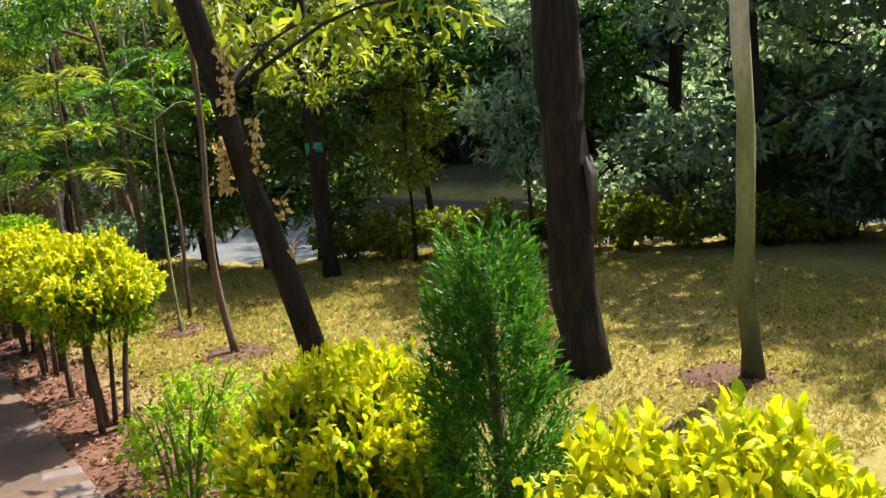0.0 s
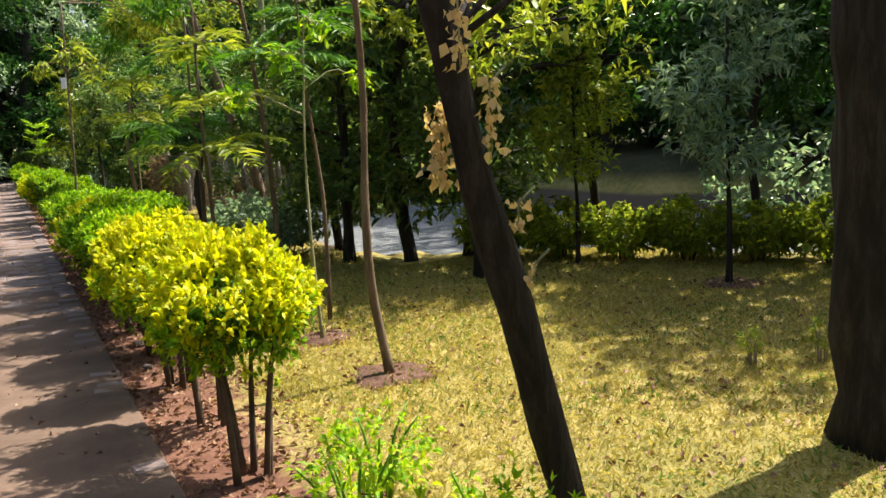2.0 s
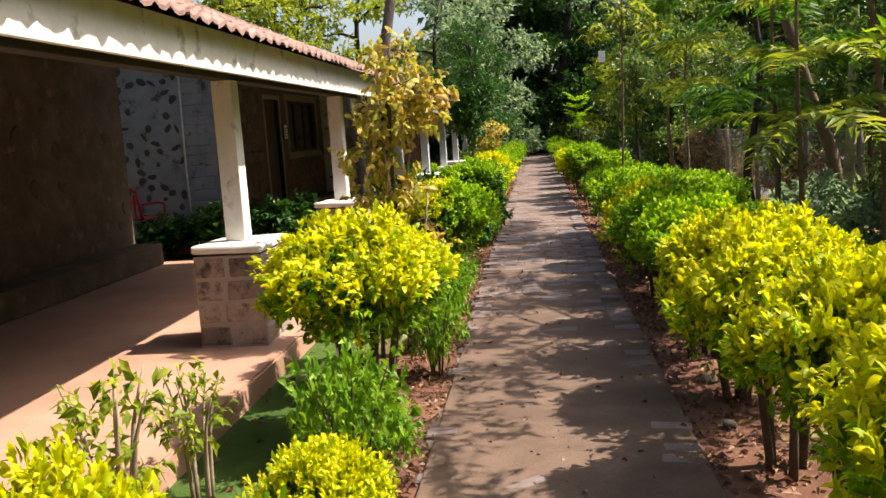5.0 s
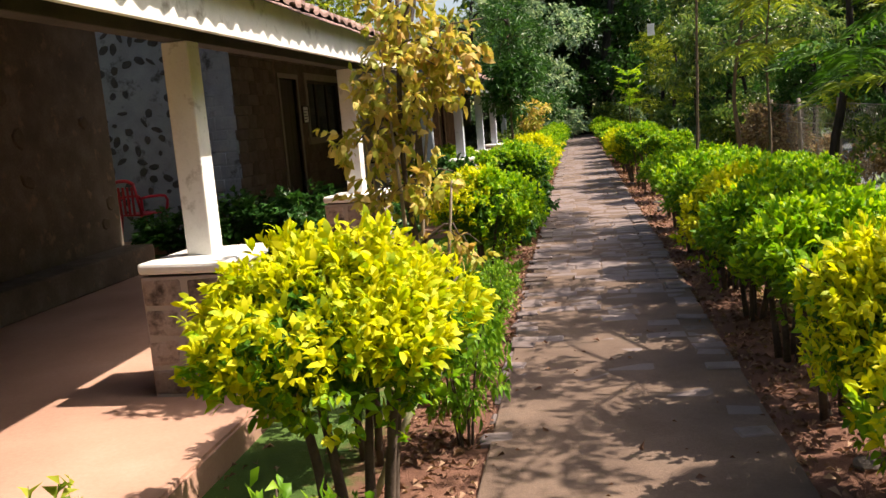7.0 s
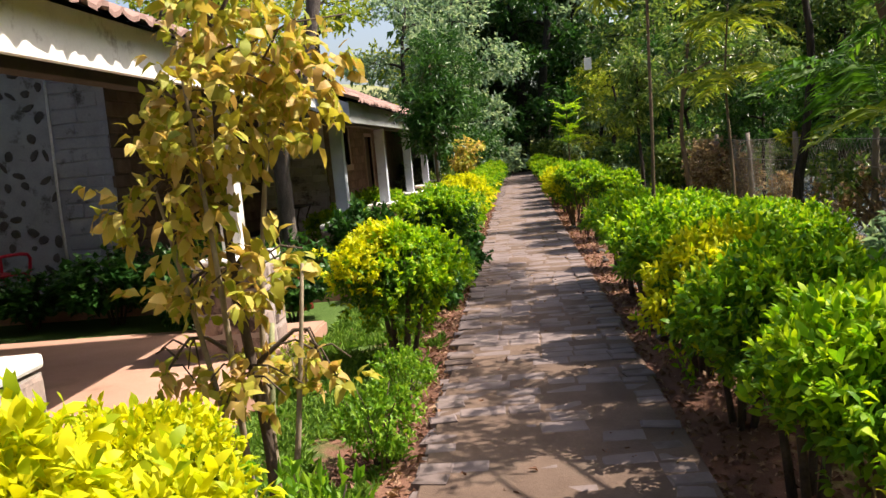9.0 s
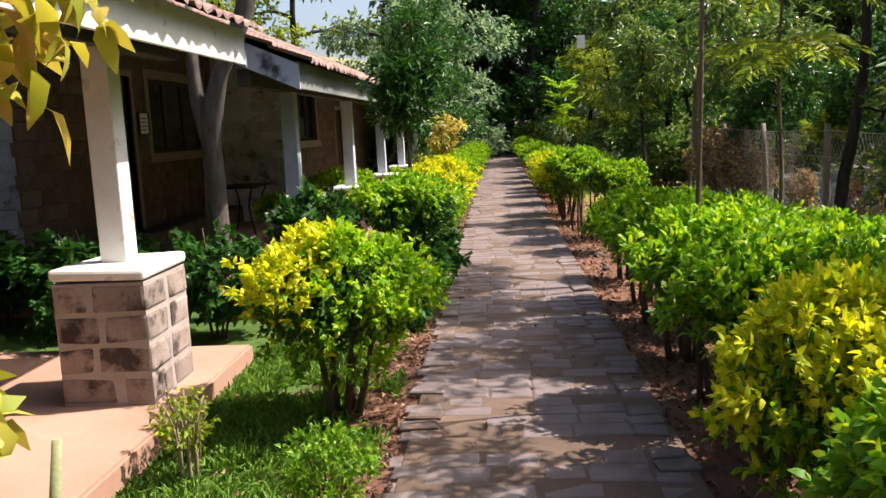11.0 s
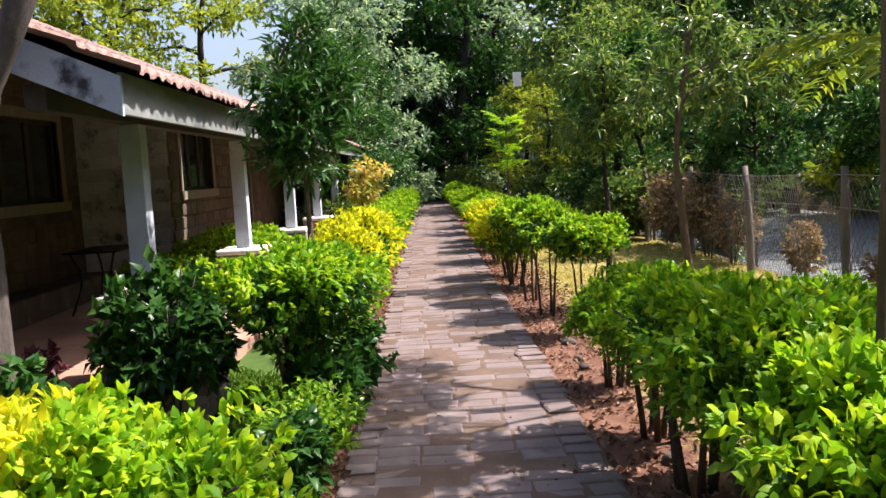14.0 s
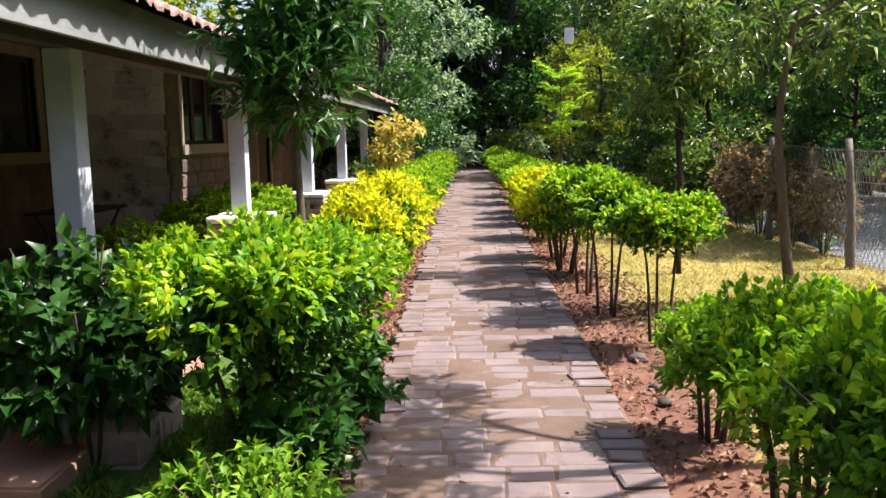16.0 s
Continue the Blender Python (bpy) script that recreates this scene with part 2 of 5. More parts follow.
HILL = surface("far_hill_scrub", [(0.2, (0.10, 0.14, 0.05)), (0.8, (0.28, 0.26, 0.12))], 0.4, 4, 0.95, 0.5)


def simple(name, col, rough=0.5, metal=0.0):
    m, nt, b = mat(name)
    n = noise_tex(nt, world_coords(nt), 30, 4)
    nt.links.new(ramp(nt, n, [(0.3, tuple(c * 0.75 for c in col)), (0.7, col)]), b.inputs["Base Color"])
    b.inputs["Roughness"].default_value, b.inputs["Metallic"].default_value = rough, metal
    return m


# the further posts are white; the blue-grey puts their shade into the paint
SHADEPOST = surface("white_paint_shaded_blue", [(0.2, (0.30, 0.34, 0.40)), (0.6, (0.45, 0.49, 0.56)), (0.9, (0.58, 0.61, 0.66))], 5, 60, 0.75, 0.2, stain=((0.18, 0.18, 0.19), 4, 0.6))
REDPLASTIC = simple("red_plastic", (0.55, 0.015, 0.04), 0.35)
WIRE = simple("galvanised_wire", (0.22, 0.21, 0.20), 0.5, 0.7)
PIPE = simple("white_pipe", (0.72, 0.72, 0.7), 0.4)
IRON = simple("black_iron", (0.02, 0.02, 0.02), 0.5, 0.6)
PAPER = simple("white_board", (0.8, 0.8, 0.78), 0.6)
REDPAINT = simple("red_oxide_paint", (0.38, 0.05, 0.025), 0.8)
GREENCLOTH = simple("green_cloth_band", (0.05, 0.32, 0.22), 0.8)

GLASS, gnt, gb = mat("dark_window_glass")
gb.inputs["Base Color"].default_value = (0.02, 0.022, 0.025, 1)
gb.inputs["Roughness"].default_value = 0.08
WATER, wnt, wb = mat("river_water")
wb.inputs["Base Color"].default_value = (0.24, 0.26, 0.27, 1)
wb.inputs["Roughness"].default_value = 0.14
wb.inputs["IOR"].default_value = 1.33
bump(wnt, wb, noise_tex(wnt, world_coords(wnt, (1.0, 2.4, 1)), 2.6, 4), 0.6, 0.06)


def ground_material():
    m, nt, b = mat("garden_ground")
    v = world_coords(nt)
    g = nt.nodes.new("ShaderNodeNewGeometry")
    sep = nt.nodes.new("ShaderNodeSeparateXYZ")
    nt.links.new(g.outputs["Position"], sep.inputs[0])
    n1, n2, n3 = noise_tex(nt, v, 0.9, 5), noise_tex(nt, v, 9, 5), noise_tex(nt, v, 70, 5, 0.7)
    f = math_node(nt, "ADD", math_node(nt, "MULTIPLY", n1, 0.4), math_node(nt, "ADD", math_node(nt, "MULTIPLY", n2, 0.3), math_node(nt, "MULTIPLY", n3, 0.3)))
    lawn = ramp(nt, f, [(0.32, (0.09, 0.10, 0.025)), (0.5, (0.25, 0.215, 0.065)), (0.68, (0.44, 0.34, 0.14))])
    soil = ramp(nt, f, [(0.3, (0.07, 0.033, 0.022)), (0.5, (0.16, 0.08, 0.055)), (0.72, (0.31, 0.175, 0.12))])
    turf = ramp(nt, f, [(0.3, (0.03, 0.07, 0.015)), (0.6, (0.08, 0.14, 0.03)), (0.8, (0.16, 0.17, 0.06))])
    wob = math_node(nt, "MULTIPLY", math_node(nt, "SUBTRACT", n2, 0.5), 0.9)
    xw = math_node(nt, "ADD", sep.outputs[0], wob)
    right = ramp(nt, math_node(nt, "MULTIPLY", xw, 0.25), [(0.31, (0, 0, 0)), (0.37, (1, 1, 1))])
    left = ramp(nt, math_node(nt, "MULTIPLY", xw, -0.25), [(0.24, (0, 0, 0)), (0.31, (1, 1, 1))])
    c = mixc(nt, left, mixc(nt, right, soil, lawn), turf)
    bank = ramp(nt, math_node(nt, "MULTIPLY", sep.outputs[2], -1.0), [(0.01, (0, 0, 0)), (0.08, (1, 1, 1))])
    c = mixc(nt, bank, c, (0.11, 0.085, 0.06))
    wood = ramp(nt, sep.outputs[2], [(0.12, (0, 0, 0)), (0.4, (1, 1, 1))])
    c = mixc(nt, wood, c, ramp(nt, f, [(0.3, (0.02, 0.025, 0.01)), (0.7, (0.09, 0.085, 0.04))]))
    nt.links.new(c, b.inputs["Base Color"])
    b.inputs["Roughness"].default_value = 0.95
    b.inputs["Specular IOR Level"].default_value = 0.15
    bump(nt, b, f, 0.8, 0.05)
    return m


GROUND = ground_material()

# ---- mesh helpers ----


def add_box(bm, x0, x1, y0, y1, z0, z1, m=None):
    vs = [bm.verts.new(v) for v in ((x0, y0, z0), (x1, y0, z0), (x1, y1, z0), (x0, y1, z0), (x0, y0, z1), (x1, y0, z1), (x1, y1, z1), (x0, y1, z1))]
    if m is not None:
        for v in vs:
            v.co = m @ v.co
    for q in ((3, 2, 1, 0), (4, 5, 6, 7), (0, 1, 5, 4), (1, 2, 6, 5), (2, 3, 7, 6), (3, 0, 4, 7)):
        bm.faces.new([vs[i] for i in q])
    return vs


def soft_box(x0, x1, y0, y1, z0, z1, r=0.01, rough=0.0, m=None):
    bm = bmesh.new()
    add_box(bm, x0, x1, y0, y1, z0, z1)
    bmesh.ops.bevel(bm, geom=bm.edges[:], offset=r, segments=2, affect="EDGES", profile=0.5)
    if rough:
        for v in bm.verts:
            v.co += noise.noise_vector(v.co * 5) * rough
    if m is not None:
        bm.transform(m)
    return bm


def tube(bm, pts, radii, seg=8, wob=0.0, cap=True):
    pts = [Vector(p) for p in pts]
    rings = []
    side = None
    for i, p in enumerate(pts):
        d = (pts[min(i + 1, len(pts) - 1)] - pts[max(i - 1, 0)]).normalized()
        if side is None:
            side = d.cross(Vector((0.3, 1, 0.2))).normalized()
        side = (side - d * side.dot(d)).normalized()
        up = d.cross(side)
        ring = []
        for k in range(seg):
            a = 2 * math.pi * k / seg
            r = radii[i] * (1 + wob * noise.noise(Vector((p.x * 2 + math.cos(a) * 1.3, p.y * 2 + math.sin(a) * 1.3, p.z * 2.2))))
            ring.append(bm.verts.new(p + (side * math.cos(a) + up * math.sin(a)) * r))
        rings.append(ring)
    for a, b in zip(rings, rings[1:]):
        for k in range(seg):
            f = bm.faces.new((a[k], a[(k + 1) % seg], b[(k + 1) % seg], b[k]))
            f.smooth = True
    if cap:
        bm.faces.new(rings[-1])
        bm.faces.new(rings[0][::-1])


def resample(pts, n):
    """n points on a smooth curve through the given ones."""
    pts = [Vector(p) for p in pts]
    ext = [pts[0] * 2 - pts[1]] + pts + [pts[-1] * 2 - pts[-2]]
    out = []
    for i in range(n):
        t = i / (n - 1) * (len(pts) - 1)
        k = min(int(t), len(pts) - 2)
        u = t - k
        p0, p1, p2, p3 = ext[k:k + 4]
        out.append(0.5 * ((2 * p1) + (p2 - p0) * u + (2 * p0 - 5 * p1 + 4 * p2 - p3) * u * u + (3 * p1 - p0 - 3 * p2 + p3) * u ** 3))
    return out


def finish(bm, name, material):
    me = bpy.data.meshes.new(name)
    bm.normal_update()
    bm.to_mesh(me)
    bm.free()
    me.materials.append(material)
    return me


def part(name, bm, material, parent, label=""):
    """One mesh object under a thing or a part. bm: a bmesh or a mesh."""
    me = bm if isinstance(bm, bpy.types.Mesh) else finish(bm, name, material)
    ob = new(name, me)
    ob.parent = parent
    if label:
        ob["label"] = label
    return ob


def thing(name, at, label, category, group="", kind=""):
    ob = new(name)
    ob.location = at
    ob.empty_display_size = 0.1
    return tagged(ob, label, category, group, kind)


def solid(name, bm, material, label, category, group="", kind=""):
    return tagged(new(name, finish(bm, name, material)), label, category, group, kind)


def leaf_mesh(name, pos, dirs, size, width, material, rng, fold=0.25, droop=0.25, light=False, oval=False):
    """Folded, pointed leaves of four triangles (two if light; rounded if oval), one at each pos, along dirs."""
    n = len(pos)
    d = dirs / np.maximum(np.linalg.norm(dirs, axis=1, keepdims=True), 1e-6)
    r = rng.normal(size=(n, 3))
    r[:, 2] *= 0.35
    s = np.cross(d, np.array([0, 0, 1.0]) + 0.7 * r)
    s /= np.maximum(np.linalg.norm(s, axis=1, keepdims=True), 1e-6)
    u = np.cross(s, d)
    ln = (size * rng.uniform(0.65, 1.25, n))[:, None]
    w = ln * width
    mid = pos + d * ln * 0.48
    tip = pos + d * ln - u * ln * droop
    cols = [pos, mid + s * w * 0.5 + u * w * fold, tip, mid - s * w * 0.5 + u * w * fold]
    tris = ((0, 2, 1), (0, 3, 2))
    if oval:
        a, b = pos + d * ln * 0.33 - u * ln * droop * 0.1, pos + d * ln * 0.7 - u * ln * droop * 0.5
        cols = [pos, a + s * w * 0.5 + u * w * fold, b + s * w * 0.42 + u * w * fold * 0.7, tip, b - s * w * 0.42 + u * w * fold * 0.7, a - s * w * 0.5 + u * w * fold]
        tris = ((0, 5, 1), (1, 5, 4), (1, 4, 2), (2, 4, 3))
    elif not light:
        cols.append(mid)
        tris = ((0, 4, 1), (4, 2, 1), (0, 3, 4), (4, 3, 2))
    k, f = len(cols), len(tris)
    v = np.stack(cols, axis=1).reshape(-1, 3)
    base = (np.arange(n) * k)[:, None]
    tri = np.concatenate([base + np.array(q) for q in tris], axis=1).reshape(-1)
    me = bpy.data.meshes.new(name)
    me.vertices.add(n * k)
    me.vertices.foreach_set("co", v.ravel())
    me.loops.add(n * f * 3)
    me.loops.foreach_set("vertex_index", tri.astype(np.int32))
    me.polygons.add(n * f)
    me.polygons.foreach_set("loop_start", (np.arange(n * f) * 3).astype(np.int32))
    me.update(calc_edges=True)
    me.materials.append(material)
    return me


def unit_vectors(rng, n):
    v = rng.normal(size=(n, 3))
    return v / np.linalg.norm(v, axis=1, keepdims=True)


def sprigs(rng, tips, axes, per, spread=0.9, back=0.05):
    """Leaves set round shoot tips: positions and directions."""
    n = len(tips)
    pos = np.repeat(tips, per, axis=0)
    ax = np.repeat(axes, per, axis=0)
    along = rng.uniform(0, 1, (n * per, 1))
    pos = pos - ax * along * back
    d = ax * (1.1 - along * 0.9) + unit_vectors(rng, n * per) * spread
    return pos, d


# ---- large structure: ground, river, path ----


def river_depth(x, y):
    d = min(x - 4.3, 0.688 * x + 0.726 * y - 11.8)
    s = min(max(d / 1.3, 0), 1)
    far = min(max((d - 6.5) / 2.5, 0), 1)
    return -1.2 * s * s * (3 - 2 * s) + far * far * (3 - 2 * far) * 1.9


xs = [-3000, -600, -150, -60, -30, -15, -10, -7] + [-5 + i * 0.5 for i in range(60)] + [27, 32, 40, 60, 150, 600, 3000]
ys = [-3000, -600, -150, -60, -25, -12] + [-6 + i * 0.5 for i in range(112)] + [52, 58, 70, 100, 200, 600, 3000]
gb_m = bmesh.new()
grid = [[gb_m.verts.new((x, y, river_depth(x, y) + (0.02 * noise.noise(Vector((x * 0.6, y * 0.6, 0))) if 1.6 < x < 20 else 0))) for x in xs] for y in ys]
for j in range(len(ys) - 1):
    for i in range(len(xs) - 1):
        f = gb_m.faces.new((grid[j][i], grid[j][i + 1], grid[j + 1][i + 1], grid[j + 1][i]))
        f.smooth = True
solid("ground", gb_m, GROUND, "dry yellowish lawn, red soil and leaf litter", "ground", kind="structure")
wbm = bmesh.new()
wv = [wbm.verts.new(p) for p in ((4.0, -90, -0.42), (70, -90, -0.42), (70, 160, -0.42), (4.0, 160, -0.42))]
wbm.faces.new(wv)
solid("water", wbm, WATER, "rippled grey river water behind the trees", "river", kind="structure")

# ---- buildings ----
EAVE_X, SLOPE, RIDGE_X = -1.62, 0.45, -6.6


def roof_z(x, eave):
    return eave + (EAVE_X - x) * SLOPE


def corrugated_course(x0, x1, y0, y1, eave, lift, rng_seed):
    """One course of curved tiles between two x, along y."""
    rng = random.Random(rng_seed)
    bm = bmesh.new()
    step = 0.034
    n = int((y1 - y0) / step)
    rows = []
    for i in range(n + 1):
        y = y0 + i * step
        wave = 0.016 * math.sin(2 * math.pi * y / 0.17) + rng.uniform(-0.004, 0.004)
        jag = rng.uniform(-0.012, 0.012)
        a = bm.verts.new((x0 + jag, y, roof_z(x0, eave) + wave + lift))
        b = bm.verts.new((x1, y, roof_z(x1, eave) + wave))
        c = bm.verts.new((x0 + jag, y, roof_z(x0, eave) + wave + lift - 0.022))
        rows.append((a, b, c))
    for r, s in zip(rows, rows[1:]):
        bm.faces.new((r[0], s[0], s[1], r[1])).smooth = True
        bm.faces.new((r[2], s[2], s[0], r[0]))
    return bm


def roof(house, y0, y1, eave, seed):
    """Tile courses on rafters, the back slope plain."""
    x = EAVE_X + 0.12
    k = 0
    while x > RIDGE_X:
        part("tile_course", corrugated_course(x, x - 0.36, y0 - 0.08, y1 + 0.08, eave + 0.03, 0.035, seed + k), TILE, house)
        x -= 0.32
        k += 1
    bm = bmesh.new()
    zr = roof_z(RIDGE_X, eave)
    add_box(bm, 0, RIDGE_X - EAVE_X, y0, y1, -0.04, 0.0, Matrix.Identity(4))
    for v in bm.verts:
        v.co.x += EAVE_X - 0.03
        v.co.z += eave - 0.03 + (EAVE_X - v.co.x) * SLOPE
    part("roof_boards", bm, DARKCEIL, house, "dark rafter boards")
    bm = bmesh.new()
    add_box(bm, RIDGE_X - 5, RIDGE_X, y0, y1, -0.05, 0.03)
    for v in bm.verts:
        v.co.z += zr - (RIDGE_X - v.co.x) * SLOPE
    part("back_roof", bm, TILE, house)


def barge(house, y, eave, material):
    """Sloping end board of a roof."""
    bm = bmesh.new()
    add_box(bm, RIDGE_X, EAVE_X, y - 0.03, y, -0.24, -0.03)
    for v in bm.verts:
        v.co.z += roof_z(v.co.x, eave) + 0.01
    part("barge_board", bm, material, house, "weathered blue-white end board with dark stains")


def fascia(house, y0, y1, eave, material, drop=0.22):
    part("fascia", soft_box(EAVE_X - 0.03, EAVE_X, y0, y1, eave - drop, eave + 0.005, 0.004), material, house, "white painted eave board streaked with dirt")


def blob_stone(rng, rx, rz, depth):
    """A rounded rubble stone lying in the xz plane, proud towards -y."""
    bm = bmesh.new()
    n = 9
    rim = [bm.verts.new((rx * math.cos(2 * math.pi * k / n) * rng.uniform(0.75, 1.1), 0.01, rz * math.sin(2 * math.pi * k / n) * rng.uniform(0.75, 1.1))) for k in range(n)]
    top = [bm.verts.new((v.co.x * 0.75, -depth * rng.uniform(0.7, 1.1), v.co.z * 0.75)) for v in rim]
    for k in range(n):
        bm.faces.new((rim[k], rim[(k + 1) % n], top[(k + 1) % n], top[k])).smooth = True
    bm.faces.new(top)
    return bm


_rng = random.Random(5)
STONES = [finish(blob_stone(_rng, _rng.uniform(0.035, 0.10), _rng.uniform(0.03, 0.075), 0.016), "stone", STONE) for _ in range(10)]
BSTONES = [finish(blob_stone(_rng, _rng.uniform(0.08, 0.17), _rng.uniform(0.06, 0.12), 0.02), "stone", BROWNSTONE) for _ in range(10)]


def stones_on(wall, n, u0, u1, z0, z1, place, meshes, rng, gap=0.2):
    """Rubble stones spread over a wall face; place(u, z) gives the pose."""
    put = []
    tries = 0
    while len(put) < n and tries < n * 60:
        tries += 1
        u, z = rng.uniform(u0, u1), rng.uniform(z0, z1)
        if all((u - a) ** 2 + (z - b) ** 2 > gap * gap for a, b in put):
            put.append((u, z))
            ob = new("stone", meshes[rng.randrange(len(meshes))])
            ob.parent = wall
            ob.matrix_basis = place(u, z) @ pose(0, 0, 0, 0, rng.uniform(0, 360), 0)


def course_block(seed, material):
    """A dressed stone 0.3 by 0.15 m in the xz plane, proud towards -y, with uneven edges."""
    q = random.Random(seed)
    bm = bmesh.new()
    back = [bm.verts.new((sx * 0.15 + q.uniform(-0.008, 0.008), 0.01, sz * 0.075 + q.uniform(-0.006, 0.006))) for sx, sz in ((-1, -1), (1, -1), (1, 1), (-1, 1))]
    front = [bm.verts.new((v.co.x * 0.9, -0.014 - q.uniform(0, 0.012), v.co.z * 0.84)) for v in back]
    for k in range(4):
        bm.faces.new((back[k], back[(k + 1) % 4], front[(k + 1) % 4], front[k])).smooth = True
    bm.faces.new(front)
    return finish(bm, "stone", material)


BROWN_BLOCKS = [course_block(300 + k, COURSED) for k in range(8)]
WASH_BLOCKS = [course_block(320 + k, GREYWASH) for k in range(8)]
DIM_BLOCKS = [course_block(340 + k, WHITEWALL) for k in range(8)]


def coursed(wall, u0, u1, z0, z1, place, meshes, rng, holes=()):
    """Courses of dressed stones over a wall face, left out round openings."""
    z = z0
    while z < z1 - 0.06:
        h = rng.uniform(0.13, 0.2)
        u = u0 + rng.uniform(-0.1, 0.0)
        while u < u1 - 0.08:
            w = min(rng.uniform(0.2, 0.44), u1 - u)
            if all(u + w < a or u > b or z + h < c or z > d for a, b, c, d in holes):
                ob = new("stone", meshes[rng.randrange(len(meshes))])
                ob.parent = wall
                ob.matrix_basis = place(u + w / 2, z + h / 2) @ Matrix.Diagonal(((w - 0.008) / 0.3, 1, (h - 0.008) / 0.15, 1))
            u += w
        z += h


def slab(x0, x1, y0, y1, z0, z1, r=0.012):
    return soft_box(x0, x1, y0, y1, z0, z1, r)


def stone_pier(x, y, z0, h, post_top, label, paint):
    """Block pier with a cap slab and a square white post on it."""
    t = thing("veranda_pier", (x, y, z0), label, "pier", "veranda piers")
    w = 0.25
    core = bmesh.new()
    add_box(core, -w + 0.004, w - 0.004, -w - 0.04, w + 0.04, 0, h - 0.07)
    part("mortar_core", core, MORTAR, t)
    rng = random.Random(int(y * 10))
    courses = 4
    ch = (h - 0.07) / courses
    for c in range(courses):
        split = rng.uniform(-0.08, 0.08)
        for a, b in ((-w - 0.002, split - 0.014), (split + 0.014, w + 0.002)):
            for y0, y1 in ((-w - 0.045, -0.014), (0.014, w + 0.045)):
                part("block", soft_box(a, b, y0, y1, c * ch + 0.008, (c + 1) * ch - 0.008, 0.02, 0.012), BLOCK, t)
    part("cap", soft_box(-w - 0.008, w + 0.008, -w - 0.052, w + 0.052, h - 0.06, h, 0.018, 0.012), WHITE if post_top else BLOCK, t, "whitewashed cap slab" if post_top else "bare stone cap slab")
    if post_top:
        part("post", soft_box(-0.075, 0.075, -0.075, 0.075, h, post_top - z0, 0.008), paint, t, "painted concrete post")
    return t


def front_opening(parent, x, y0, y1, z0, z1, kind):
    """Door or window set in a wall that faces +x."""
    fr = 0.12 if kind == "window" else 0.08
    bm = bmesh.new()
    for a, b, c, d in ((y0 - fr, y0, z0 - (fr if kind == "window" else 0), z1 + fr), (y1, y1 + fr, z0 - (fr if kind == "window" else 0), z1 + fr), (y0, y1, z1, z1 + fr)):
        add_box(bm, x - 0.10, x + 0.025, a, b, c, d)
    if kind == "window":
        add_box(bm, x - 0.10, x + 0.05, y0 - fr * 1.4, y1 + fr * 1.4, z0 - fr, z0)
    part(kind + "_frame", bm, FRAMEWOOD, parent, "grey weathered wooden frame")
    if kind == "window":
        n = 3
        w = (y1 - y0) / n
        for i in range(n):
            sash = bmesh.new()
            a, b = y0 + i * w, y0 + (i + 1) * w
            for p, q, r, s in ((a, a + 0.05, z0, z1), (b - 0.05, b, z0, z1), (a + 0.05, b - 0.05, z0, z0 + 0.05), (a + 0.05, b - 0.05, z1 - 0.05, z1)):
                add_box(sash, x - 0.08, x - 0.04, p, q, r, s)
            so = part("sash", sash, WOOD, parent)
            g = bmesh.new()
            add_box(g, x - 0.066, x - 0.06, a + 0.045, b - 0.045, z0 + 0.045, z1 - 0.045)
            part("pane", g, GLASS, so)
    else:
        n = 3
        w = (y1 - y0) / n
        for i in range(n):
            part("door_board", soft_box(x - 0.08, x - 0.045, y0 + i * w + 0.003, y0 + (i + 1) * w - 0.003, z0 + 0.02, z1 - 0.003, 0.005), WOOD, parent)
        part("door_latch", soft_box(x - 0.045, x - 0.02, y0 + 0.08, y0 + 0.2, z0 + 0.95, z0 + 0.99, 0.004), IRON, parent)


def holed_wall(x0, x1, y0, y1, z0, z1, holes):
    """A wall facing +x with openings right through: (ya, yb, za, zb) in order of y."""
    bm = bmesh.new()
    y = y0
    for ya, yb, za, zb in holes:
        if ya - y > 0.01:
            add_box(bm, x0, x1, y, ya, z0, z1)
        if za > z0:
            add_box(bm, x0, x1, ya, yb, z0, za)
        add_box(bm, x0, x1, ya, yb, zb, z1)
        y = yb
    add_box(bm, x0, x1, y, y1, z0, z1)
    return bm


